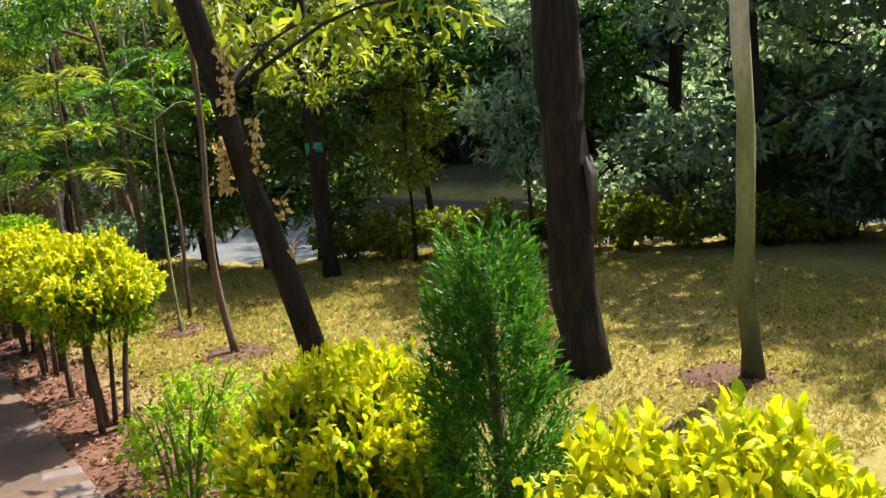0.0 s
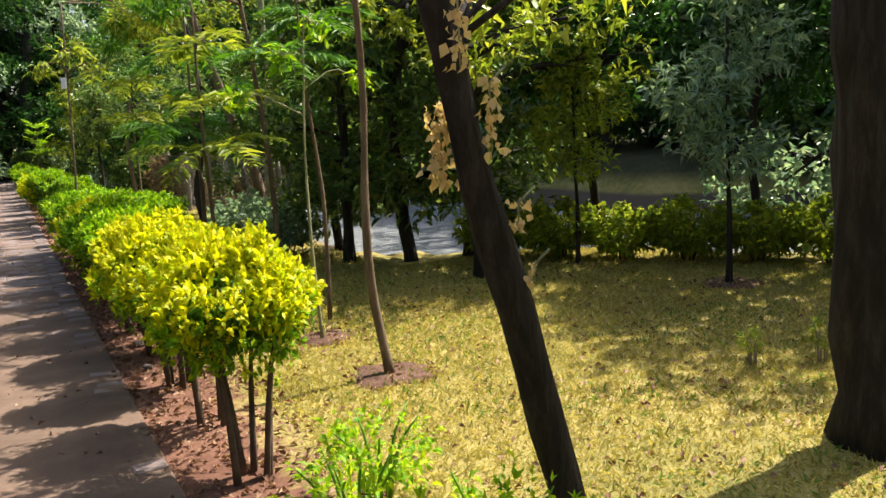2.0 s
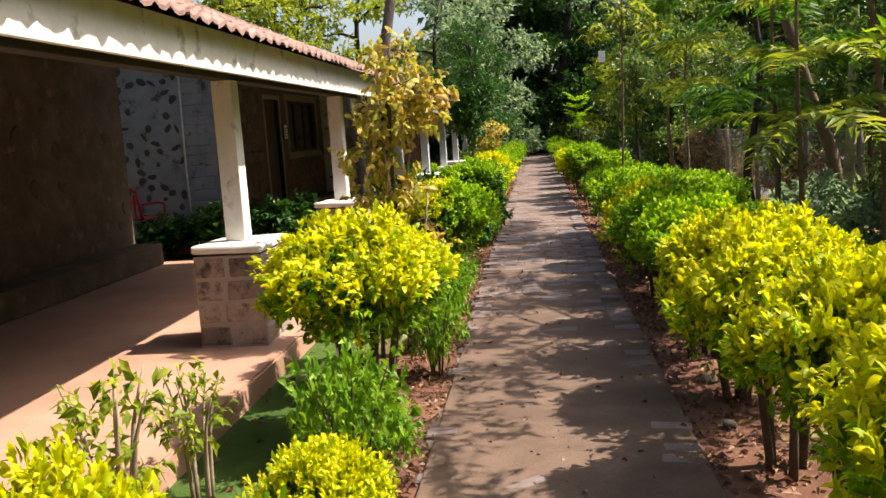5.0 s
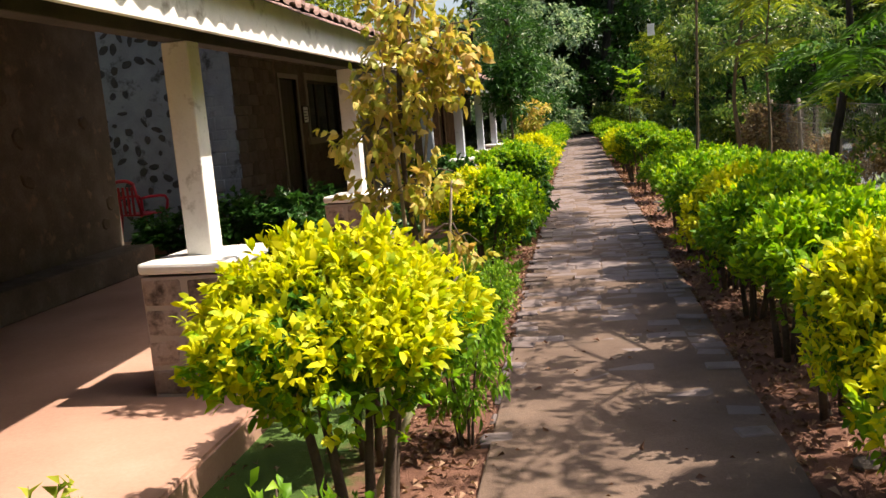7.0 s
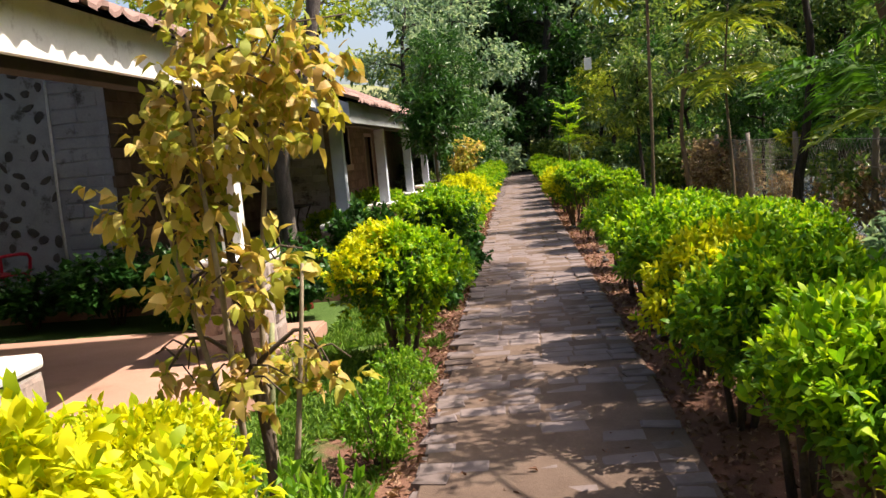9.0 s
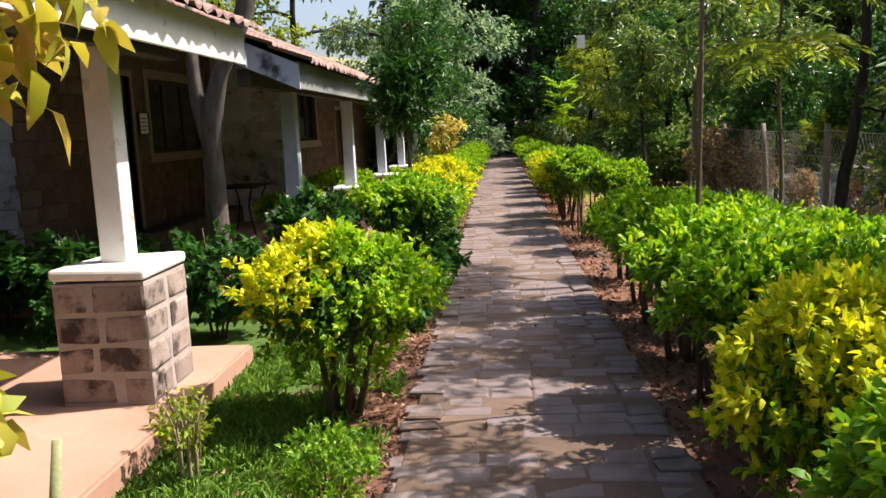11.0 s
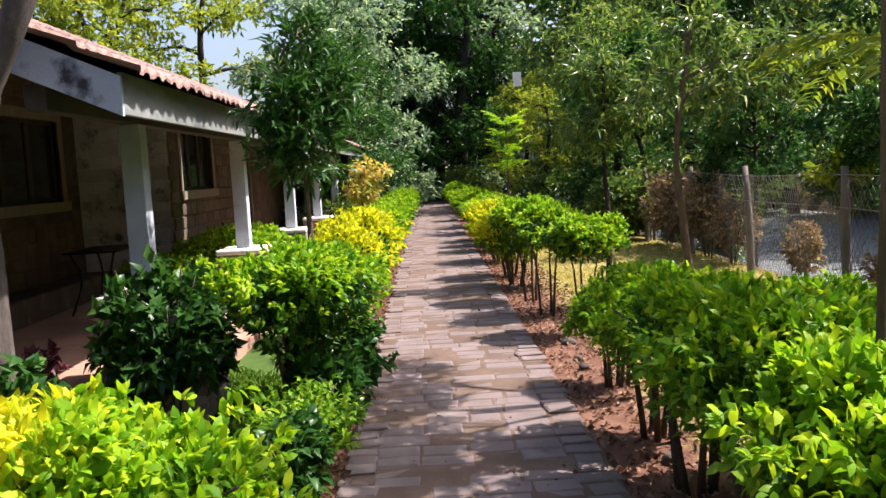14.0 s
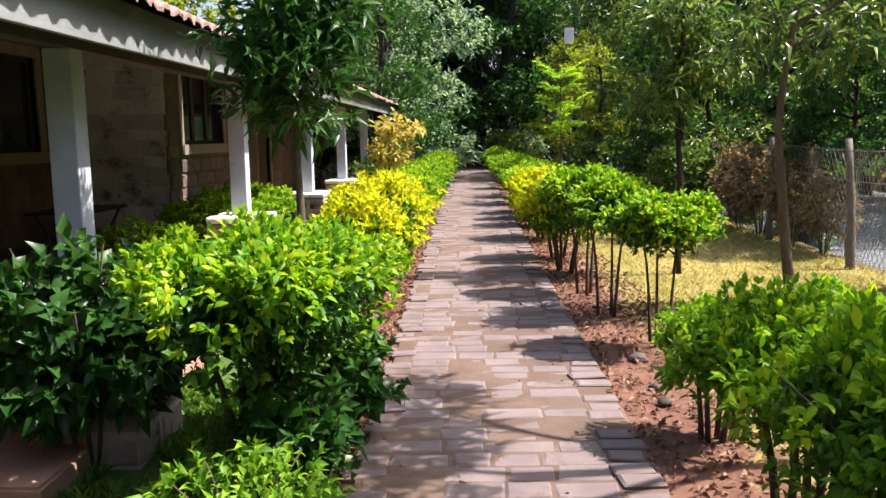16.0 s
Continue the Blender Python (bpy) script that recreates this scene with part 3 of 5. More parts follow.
def house_block(tag, y_front0, y_front1, roof0, roof1, eave, floor_z, white_end, openings, posts, pier_h, wall_x, seed, open_end=None):
    """One veranda house: floor, walls, openings, roof, posts."""
    rng = random.Random(seed)
    floor = bmesh.new()
    add_box(floor, -9.5, -1.70, roof0 + 0.2, roof1 - 0.1, -0.05, floor_z)
    bmesh.ops.bevel(floor, geom=[e for e in floor.edges if all(v.co.z > 0 for v in e.verts)], offset=0.015, segments=2, affect="EDGES")
    solid("floor_" + tag, floor, PATIO, "reddish worn cement veranda floor", "veranda floor", kind="structure")
    top = roof_z(wall_x, eave) - 0.1
    wall = tagged(new("wall_front_" + tag, finish(holed_wall(wall_x - 0.3, wall_x, y_front0, y_front1, floor_z - 0.02, top, [o[:4] for o in openings]), "wall", BROWNWALL)),
                  "brown plastered rubble stone front wall", "wall", kind="structure")
    for i, (ya, yb, za, zb, kind) in enumerate(openings):
        op = thing(kind + "_" + tag + str(i + 1), (0, 0, 0), "dark wooden door in a grey frame, shut" if kind == "door" else "dark wooden window with grey sill, shut", kind, kind="structure")
        front_opening(op, wall_x, ya, yb, za, zb, kind)

    if tag == "a":
        count = 0
        for _ in range(400):
            u, z = rng.uniform(y_front0 + 0.2, y_front1 - 0.15), rng.uniform(floor_z + 0.55, top - 0.25)
            if count < 46 and all(not (a - 0.2 < u < b + 0.2 and c - 0.2 < z < d + 0.2) for a, b, c, d, _k in openings):
                ob = new("stone", BSTONES[rng.randrange(10)])
                ob.parent = wall
                ob.matrix_basis = pose(wall_x, u, z, 0, 0, 90) @ pose(0, 0, 0, 0, rng.uniform(0, 360), 0)
                count += 1
    else:
        coursed(wall, y_front0 + 0.05, min(y_front1, y_front0 + 6) - 0.05, floor_z + 0.3, min(top - 0.1, 2.75), lambda u, z: pose(wall_x, u, z, 0, 0, 90), BROWN_BLOCKS, rng,
                [(a - 0.17, b + 0.17, c - 0.16, d + 0.14) for a, b, c, d, _k in openings])
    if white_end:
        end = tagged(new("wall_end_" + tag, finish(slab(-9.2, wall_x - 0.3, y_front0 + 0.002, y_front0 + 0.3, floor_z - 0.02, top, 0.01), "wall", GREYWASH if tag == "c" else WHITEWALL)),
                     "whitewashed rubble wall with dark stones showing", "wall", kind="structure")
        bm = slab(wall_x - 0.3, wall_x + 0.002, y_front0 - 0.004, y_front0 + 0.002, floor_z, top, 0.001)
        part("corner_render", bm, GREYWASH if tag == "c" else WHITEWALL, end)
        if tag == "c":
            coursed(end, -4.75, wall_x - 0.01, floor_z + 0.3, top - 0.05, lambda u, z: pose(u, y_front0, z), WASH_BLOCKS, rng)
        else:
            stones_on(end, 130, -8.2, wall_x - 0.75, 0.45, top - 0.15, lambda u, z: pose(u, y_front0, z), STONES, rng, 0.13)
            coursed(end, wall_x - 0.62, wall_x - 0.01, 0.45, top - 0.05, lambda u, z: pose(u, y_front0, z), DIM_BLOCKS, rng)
    else:
        solid("wall_end_" + tag, slab(-9.2, wall_x - 0.3, y_front0, y_front0 + 0.3, floor_z - 0.02, top), BROWNWALL, "brown plastered end wall", "wall", kind="structure")
    solid("wall_far_" + tag, slab(-9.2, wall_x - 0.3, y_front1 - 0.3, y_front1, floor_z - 0.02, top), BROWNWALL, "brown plastered end wall", "wall", kind="structure")
    solid("wall_back_" + tag, slab(-9.5, -9.2, y_front0, y_front1, floor_z - 0.02, top), BROWNWALL, "brown plastered back wall", "wall", kind="structure")
    solid("plinth_" + tag, soft_box(wall_x + 0.002, wall_x + 0.38, y_front0 + 0.3, y_front1 - 0.05, floor_z, floor_z + 0.28, 0.02, 0.01), BROWNWALL, "low plastered bench along the front wall", "bench ledge", kind="structure")
    house = thing("roof_" + tag, (0, 0, 0), "weathered red clay tile roof with a white eave board", "roof", kind="structure")
    roof(house, roof0, roof1, eave, seed)
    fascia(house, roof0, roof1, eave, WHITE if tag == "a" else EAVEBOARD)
    barge(house, roof0, eave, BLUEPAINT)
    barge(house, roof1 + 0.03, eave, BLUEPAINT)
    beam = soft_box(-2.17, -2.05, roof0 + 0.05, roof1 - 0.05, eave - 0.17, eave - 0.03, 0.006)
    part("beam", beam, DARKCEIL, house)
    for y in posts:
        stone_pier(-2.11, y, floor_z, pier_h - floor_z, eave - 0.17, "laterite block pier with whitewashed cap and painted post", WHITE if tag == "a" else SHADEPOST)


house_block("a", -3.0, 13.6, -3.5, 13.9, 2.21, 0.15, False, [(0.5, 1.4, 0.15, 2.0, "door"), (2.5, 4.3, 0.95, 2.0, "window"), (7.6, 8.5, 0.15, 2.0, "door")], [-1.6, 2.1, 5.8, 9.42, 12.85], 0.88, -5.0, 11)
house_block("b", 16.3, 22.28, 15.45, 22.9, 2.12, 0.12, True, [(18.2, 19.05, 0.12, 2.35, "door"), (19.62, 21.72, 1.36, 2.36, "window")], [17.0, 20.38], 0.76, -4.65, 23)
house_block("c", 22.3, 33.5, 23.2, 33.8, 2.12, 0.10, True, [(22.85, 24.55, 1.4, 2.34, "window"), (26.5, 27.4, 0.1, 2.0, "door")], [23.75, 26.9, 30.1, 33.2], 0.74, -3.45, 37)

stone_pier(-1.74, 16.42, 0.0, 0.7, 0, "low laterite block pier hidden by a dark creeper", SHADEPOST)

# ---- plants ----


def hedge_bush(name, seed, rx, ry, z0, z1, material, under, shoots, per, leaf, label, stems=5, flat=0.75, under_share=0.5, inner_shade_mat=None, stem_r=1.0, side=None, oval=True):
    """A clipped shrub: bare stems, a flat-topped mass of leafy shoots."""
    rng = np.random.default_rng(seed)
    r = random.Random(seed)
    inner_shade_mat = inner_shade_mat or under
    t = thing(name, (0, 0, 0), label, "hedge shrub", "clipped hedge shrubs")
    for i in range(stems):
        a = 2 * math.pi * i / stems + r.uniform(-0.5, 0.5)
        b0 = Vector((0.07 * math.cos(a) * r.uniform(0.3, 1.5), 0.09 * math.sin(a) * r.uniform(0.3, 1.5), -0.02))
        e = Vector((rx * 0.6 * math.cos(a), ry * 0.6 * math.sin(a), z1 - 0.18))
        mid = b0.lerp(e, 0.45) * r.uniform(0.8, 1.05)
        mid.z = (z0 + z1) * 0.33
        bm = bmesh.new()
        tube(bm, resample([b0, mid, e], 7), [q * stem_r for q in (0.024, 0.021, 0.018, 0.014, 0.011, 0.007, 0.004)], 6, 0.5)
        for k in range(3):
            s = mid.lerp(e, 0.2 + 0.25 * k)
            q = s + Vector((r.uniform(-0.2, 0.2), r.uniform(-0.2, 0.2), r.uniform(0.08, 0.2)))
            tube(bm, [s, s.lerp(q, 0.5) + Vector((0, 0, 0.02)), q], [0.007, 0.005, 0.003], 4)
        part("stem", bm, STEM, t)
    # shoots over a cluster of rounded lumps, and thinner ones down the sides
    n = shoots
    k_l = 15
    l_th, l_rad = rng.uniform(0, 2 * np.pi, k_l), np.sqrt(np.linspace(0.01, 1, k_l)) * 0.74
    l_r = rng.uniform(0.30, 0.47, k_l)
    l_z = z1 - (1 - flat) * (z1 - z0) * l_rad ** 2.2 - l_r * rx * 0.55 + rng.normal(0, 0.035, k_l)
    pick = rng.integers(0, k_l, n)
    v = unit_vectors(rng, n)
    v[:, 2] = np.abs(v[:, 2]) * 1.25 - 0.3
    v /= np.linalg.norm(v, axis=1, keepdims=True)
    v *= rng.uniform(0.72, 1.05, (n, 1))
    lc_ = np.stack([rx * l_rad * np.cos(l_th), ry * l_rad * np.sin(l_th), l_z], 1)[pick]
    size_l = l_r[pick][:, None] * np.array([rx, ry, rx * 0.8])
    tips = lc_ + v * size_l
    out = v * 0.8 + np.array([0, 0, 0.55]) + rng.normal(0, 0.25, (n, 3))
    th = rng.uniform(0, 2 * np.pi, n)
    h = rng.uniform(0, 1, n) ** 0.8
    rad = 0.50 + 0.42 * np.sin(np.clip(h, 0, 1) * np.pi * 0.6)
    lump = 1 + 0.16 * np.sin(3 * th + seed) + 0.10 * np.sin(7 * th + 2 * seed)
    low = rng.uniform(0, 1, n) < 0.15
    flank = np.stack([rx * rad * lump * np.cos(th), ry * rad * lump * np.sin(th), z0 + (z1 - z0) * h * 0.8 + rng.normal(0, 0.03, n)], 1)
    tips = np.where(low[:, None], flank, tips)
    out = np.where(low[:, None], np.stack([np.cos(th), np.sin(th), np.full(n, 0.4)], 1) + rng.normal(0, 0.3, (n, 3)), out)
    out /= np.linalg.norm(out, axis=1, keepdims=True)
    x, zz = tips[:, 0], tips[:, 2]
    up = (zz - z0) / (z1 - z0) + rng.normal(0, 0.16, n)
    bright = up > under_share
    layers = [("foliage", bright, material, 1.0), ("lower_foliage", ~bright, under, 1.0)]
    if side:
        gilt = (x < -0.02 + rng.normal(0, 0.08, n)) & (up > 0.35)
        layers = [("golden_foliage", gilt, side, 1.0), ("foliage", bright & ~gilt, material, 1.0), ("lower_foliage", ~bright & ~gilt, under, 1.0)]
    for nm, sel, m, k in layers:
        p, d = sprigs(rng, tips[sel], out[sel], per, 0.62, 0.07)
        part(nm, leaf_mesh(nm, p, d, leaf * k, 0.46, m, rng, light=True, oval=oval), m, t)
    # inner leaves, in a darker green that paints shade into the bush
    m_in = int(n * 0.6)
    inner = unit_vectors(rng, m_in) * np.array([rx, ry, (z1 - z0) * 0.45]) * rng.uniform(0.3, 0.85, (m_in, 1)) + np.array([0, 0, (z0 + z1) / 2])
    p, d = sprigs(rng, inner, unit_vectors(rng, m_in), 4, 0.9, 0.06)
    part("inner_foliage", leaf_mesh("inner_foliage", p, d, leaf, 0.5, inner_shade_mat, rng, light=True), inner_shade_mat, t)
    return t


def place(proto, spots):
    """Moves the first one to the first spot and copies it to the rest: (x, y, turn, scale or (width, height) scales)."""
    first = True
    for x, y, rz, s in spots:
        m = pose(x, y, 0, 0, 0, rz)
        w, h = s if isinstance(s, tuple) else (s, s)
        if first:
            proto.matrix_basis = m
            proto.scale = (w, w, h)
            first = False
        else:
            copy_thing(proto, m).scale = (w, w, h)


def tree(name, at, pts, r0, r1, bark, crowns, leaf_mat, leaf, width, per, label, seed, shoots, group="", spread=1.0, trunk_n=14, droop=0.25, limb_r=0.3, wob=0.35, category="tree", light=False, oval=False):
    """Tapered trunk on a curve, limbs to each crown mass, leafy shoots round limb ends. crowns: (x, y, z, rx, ry, rz)."""
    rng = np.random.default_rng(seed)
    r = random.Random(seed)
    t = thing(name, at, label, category, group)
    line = resample(pts, trunk_n)
    rad = [r0 + (r1 - r0) * (i / (trunk_n - 1)) ** 0.8 for i in range(trunk_n)]
    rad[0] *= 1.25
    bm = bmesh.new()
    tube(bm, line, rad, 12, wob)
    part("trunk", bm, bark, t)
    allp, alld = [], []
    for c in crowns:
        cv = Vector(c[:3])
        s = min(line[3:], key=lambda p: (p - cv).length + max(0, p.z - cv.z) * 3) if len(line) > 4 else line[-1]
        bm = bmesh.new()
        mid = s.lerp(cv, 0.5) + Vector((r.uniform(-0.1, 0.1), r.uniform(-0.1, 0.1), 0.12))
        tube(bm, resample([s, mid, cv], 6), [max(r1 * k, 0.006) * limb_r * 3 for k in (1.0, 0.85, 0.7, 0.55, 0.4, 0.25)], 6, 0.3)
        for k in range(5):
            q = cv + Vector((r.uniform(-1, 1) * c[3], r.uniform(-1, 1) * c[4], r.uniform(-0.6, 0.9) * c[5])) * 0.75
            st = mid.lerp(cv, r.uniform(0, 0.9))
            tube(bm, [st, st.lerp(q, 0.5) + Vector((0, 0, 0.03)), q], [max(r1 * 0.5, 0.008) * limb_r * 2, max(r1 * 0.3, 0.006) * limb_r * 2, 0.003], 5)
        part("limb", bm, bark, t)
        vol = c[3] * c[4] * c[5]
        n = max(12, int(shoots * vol / sum(k[3] * k[4] * k[5] for k in crowns)))
        u = unit_vectors(rng, n) * (rng.uniform(0.15, 1, (n, 1)) ** 0.5)
        keep = np.array([noise.noise(Vector(p * 2.4 + seed)) > -0.22 for p in u])
        u = u[keep]
        tips = np.array(c[:3]) + u * np.array(c[3:6])
        ax = u + np.array([0, 0, 0.25]) + rng.normal(0, 0.35, u.shape)
        ax /= np.linalg.norm(ax, axis=1, keepdims=True)
        p, d = sprigs(rng, tips, ax, per, spread, leaf * 1.5)
        allp.append(p)
        alld.append(d)
    part("crown", leaf_mesh("crown", np.concatenate(allp), np.concatenate(alld), leaf, width, leaf_mat, rng, droop=droop, light=light, oval=oval), leaf_mat, t)
    return t


def frond_tree(name, at, pts, r0, tops, leaf_mat, label, seed, fronds=9, length=0.75, bark=None, lift=0.0):
    """A slender tree whose leaves are feathery fronds."""
    rng = np.random.default_rng(seed)
    r = random.Random(seed)
    t = thing(name, at, label, "tree")
    line = resample(pts, 12)
    bm = bmesh.new()
    tube(bm, line, [r0 * (1 - 0.06 * i) for i in range(12)], 8, 0.3)
    part("trunk", bm, bark or BARK_BROWN, t)
    ap, ad, sz = [], [], []
    for c in tops:
        cv = Vector(c)
        s = min(line, key=lambda p: (p - cv).length)
        bm = bmesh.new()
        tube(bm, [s, s.lerp(cv, 0.5) + Vector((0, 0, 0.08)), cv], [r0 * 0.5, r0 * 0.35, r0 * 0.2], 6)
        part("limb", bm, bark or BARK_BROWN, t)
        for k in range(fronds):
            a = 2 * math.pi * k / fronds + r.uniform(-0.4, 0.4)
            ln = length * r.uniform(0.6, 1.15)
            rise = r.uniform(-0.1, 0.5) + lift
            d = Vector((math.cos(a), math.sin(a), rise))
            bm = bmesh.new()
            pts_f = [cv + d * ln * u + Vector((0, 0, -0.45 * ln * u * u)) for u in (0, 0.25, 0.5, 0.75, 1.0)]
            tube(bm, pts_f, [0.006, 0.005, 0.004, 0.003, 0.002], 4)
            part("frond_rib", bm, leaf_mat, t)
            cur = resample(pts_f, 26)
            side = Vector((-math.sin(a), math.cos(a), 0))
            for i, p in enumerate(cur[2:]):
                for sg in (-1, 1):
                    ap.append(p)
                    ad.append(side * sg * 0.9 + d * 0.55 + Vector((r.uniform(-0.12, 0.12), r.uniform(-0.12, 0.12), r.uniform(-0.35, 0.05))))
                    sz.append(length * (0.28 * math.sin(math.pi * (i + 2) / 27) + 0.05))
    part("fronds", leaf_mesh("fronds", np.array(ap), np.array(ad), np.array(sz), 0.17, leaf_mat, rng), leaf_mat, t)
    return t


G_LABEL = "golden-leaved clipped hedge shrub on thin bare stems"
L_LABEL = "lime-green clipped hedge shrub on thin bare stems"
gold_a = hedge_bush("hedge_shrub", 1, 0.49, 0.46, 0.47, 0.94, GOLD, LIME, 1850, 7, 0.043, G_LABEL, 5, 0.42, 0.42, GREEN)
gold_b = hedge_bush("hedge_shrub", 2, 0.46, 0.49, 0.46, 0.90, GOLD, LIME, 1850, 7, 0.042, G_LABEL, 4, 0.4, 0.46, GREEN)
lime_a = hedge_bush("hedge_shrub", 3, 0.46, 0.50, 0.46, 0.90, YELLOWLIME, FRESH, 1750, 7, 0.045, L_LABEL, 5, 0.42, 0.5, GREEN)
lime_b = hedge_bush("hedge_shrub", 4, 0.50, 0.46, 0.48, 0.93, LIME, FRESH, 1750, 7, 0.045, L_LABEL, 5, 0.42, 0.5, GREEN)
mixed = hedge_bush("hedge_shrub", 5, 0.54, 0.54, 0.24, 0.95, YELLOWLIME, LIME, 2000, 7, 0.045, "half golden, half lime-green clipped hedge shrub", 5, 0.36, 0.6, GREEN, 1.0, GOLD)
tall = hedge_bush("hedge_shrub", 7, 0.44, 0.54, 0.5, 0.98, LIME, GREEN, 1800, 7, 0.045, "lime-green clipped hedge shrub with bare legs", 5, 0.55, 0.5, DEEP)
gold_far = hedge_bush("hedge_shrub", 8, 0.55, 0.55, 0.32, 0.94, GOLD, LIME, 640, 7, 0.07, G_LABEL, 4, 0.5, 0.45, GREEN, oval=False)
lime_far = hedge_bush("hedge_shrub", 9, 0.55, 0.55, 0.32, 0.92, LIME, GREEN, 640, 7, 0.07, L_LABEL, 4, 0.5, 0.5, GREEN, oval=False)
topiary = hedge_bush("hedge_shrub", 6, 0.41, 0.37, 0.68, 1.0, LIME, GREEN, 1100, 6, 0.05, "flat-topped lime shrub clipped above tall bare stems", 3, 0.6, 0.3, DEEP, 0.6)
place(gold_a, [(1.12, 5.3, 10, (0.84, 1.15)), (1.12, 7.1, 70, (0.9, 1.12)), (-0.86, 7.72, 30, (1.08, 1.17)), (-0.80, 4.72, 120, (0.62, 1.02)), (1.12, 0.88, 0, (0.85, 1.06))])
place(gold_b, [(1.08, 2.10, 40, (0.76, 1.07)), (1.12, 6.2, 20, (0.86, 1.17)), (-0.58, 5.75, 80, (0.5, 0.72)), (-1.02, 8.6, 10, (0.75, 1.0)), (1.1, -0.4, 90, (0.8, 1.1))])
place(mixed, [(-0.90, 12.72, 0, (0.95, 1.1)), (1.12, 8.05, 60, (0.82, 1.12)), (1.10, 10.9, 15, (0.84, 1.1))])
place(lime_a, [(1.12, 9.0, 10, (0.92, 1.14)), (1.12, 12.75, 90, (0.95, 1.14)), (1.12, 14.55, 200, (0.9, 1.08)), (1.75, 13.4, 200, (0.9, 1.02))])
place(lime_b, [(1.12, 9.95, 0, (0.9, 1.1)), (1.14, 11.85, 30, (0.94, 1.1)), (1.12, 13.65, 120, (0.94, 1.1)), (1.68, 14.5, 110, (0.88, 0.98)), (1.14, 15.35, 20, (0.85, 0.98)), (1.16, 16.45, 70, (0.62, 0.7)), (1.8, 12.4, 60, (0.88, 1.02))])
place(gold_far, [(-0.86, 19.7, 0, (0.88, 1.0)), (-0.88, 20.8, 90, (0.9, 1.08)), (-0.90, 21.7, 200, 1.0), (-0.95, 22.8, 10, 1.05), (1.0, 21.4, 40, (0.85, 1.0)), (1.02, 22.4, 90, (0.9, 1.0)), (1.05, 24.2, 10, 1.0)])
place(lime_far, [(-0.92, 18.75, 0, (0.8, 0.8)), (-0.95, 24.0, 0, 1.0), (-0.95, 25.2, 70, 1.0), (-0.95, 26.5, 45, 1.0), (-0.9, 28.5, 45, 1.0), (-0.88, 31, 0, 1.0), (-0.86, 34, 30, 1.0), (-0.84, 38, 30, 1.0), (-0.84, 43, 80, 1.0), (1.15, 26.0, 0, 1.0), (1.15, 27.1, 40, 1.0), (1.15, 28.2, 60, 1.0), (1.1, 30, 0, 1.0), (1.08, 32, 60, 1.0), (1.06, 35, 0, 1.0), (1.05, 39, 20, 1.0), (1.05, 44, 90, 1.0), (-2.7, 23.0, 0, 0.95), (-2.75, 19.4, 0, 0.85), (-2.7, 21.4, 60, 0.95), (-2.7, 22.2, 60, 0.95)])
place(tall, [(-0.80, 15.65, 0, (1.05, 1.14)), (-0.84, 16.6, 130, (0.9, 1.06))])
place(topiary, [(1.28, 18.25, 0, (0.95, 1.0)), (1.12, 19.2, 60, (0.98, 1.06)), (1.08, 20.2, 150, (1.0, 1.1))])


def wild_shrub(name, seed, rx, ry, h, material, leaf, shoots, label, category="shrub", width=0.5, light=True, per=6, low=0.08, stem_mat=None):
    """A loose shrub of many stems."""
    rng = np.random.default_rng(seed)
    r = random.Random(seed)
    t = thing(name, (0, 0, 0), label, category, "garden shrubs")
    for i in range(6):
        a = i * 1.05 + r.uniform(-0.3, 0.3)
        bm = bmesh.new()
        e = Vector((rx * 0.6 * math.cos(a), ry * 0.6 * math.sin(a), h * r.uniform(0.7, 0.95)))
        tube(bm, resample([(0.04 * math.cos(a), 0.04 * math.sin(a), -0.05), e * 0.5 + Vector((0, 0, h * 0.1)), e], 6), [0.012, 0.011, 0.009, 0.007, 0.005, 0.003], 5)
        part("stem", bm, stem_mat or STEM, t)
    u = unit_vectors(rng, shoots) * (rng.uniform(0.25, 1, (shoots, 1)) ** 0.45)
    keep = np.array([noise.noise(Vector(p * 2.2 + seed)) > -0.18 for p in u])
    u = u[keep]
    tips = u * np.array([rx, ry, h * (1 - low) * 0.5]) + np.array([0, 0, h * (low + (1 - low) * 0.5)])
    ax = u + np.array([0, 0, 0.5])
    ax /= np.linalg.norm(ax, axis=1, keepdims=True)
    p, d = sprigs(rng, tips, ax, per, 0.9, leaf * 1.6)
    part("foliage", leaf_mesh("foliage", p, d, leaf, width, material, rng, droop=0.35, light=light), material, t)
    return t


place(wild_shrub("leafy_shrub", 61, 0.42, 0.42, 0.62, FRESH, 0.06, 330, "loose green leafy shrub beside the path", light=False), [(-0.70, 6.62, 0, (0.68, 1.32)), (-0.62, 8.75, 70, (0.62, 1.25)), (-0.78, 7.25, 200, (0.55, 0.72)), (-0.72, 10.6, 140, (0.6, 0.75)), (-0.72, 11.5, 10, (0.5, 0.7)), (-0.75, 15.1, 30, 0.85)])
place(wild_shrub("leafy_shrub", 62, 0.5, 0.45, 0.95, DEEP, 0.10, 380, "dark green broad-leaved shrub by the veranda", light=False, width=0.6), [(-2.2, 14.6, 0, 0.95), (-1.78, 16.3, 90, (1.0, 1.15)), (-1.72, 16.15, 215, (0.92, 1.08)), (-3.3, 15.0, 20, (1.2, 0.95)), (-4.3, 15.2, 70, (1.25, 0.9)), (-5.3, 15.3, 150, (1.1, 0.7)), (-2.9, 13.95, 20, 0.7)])
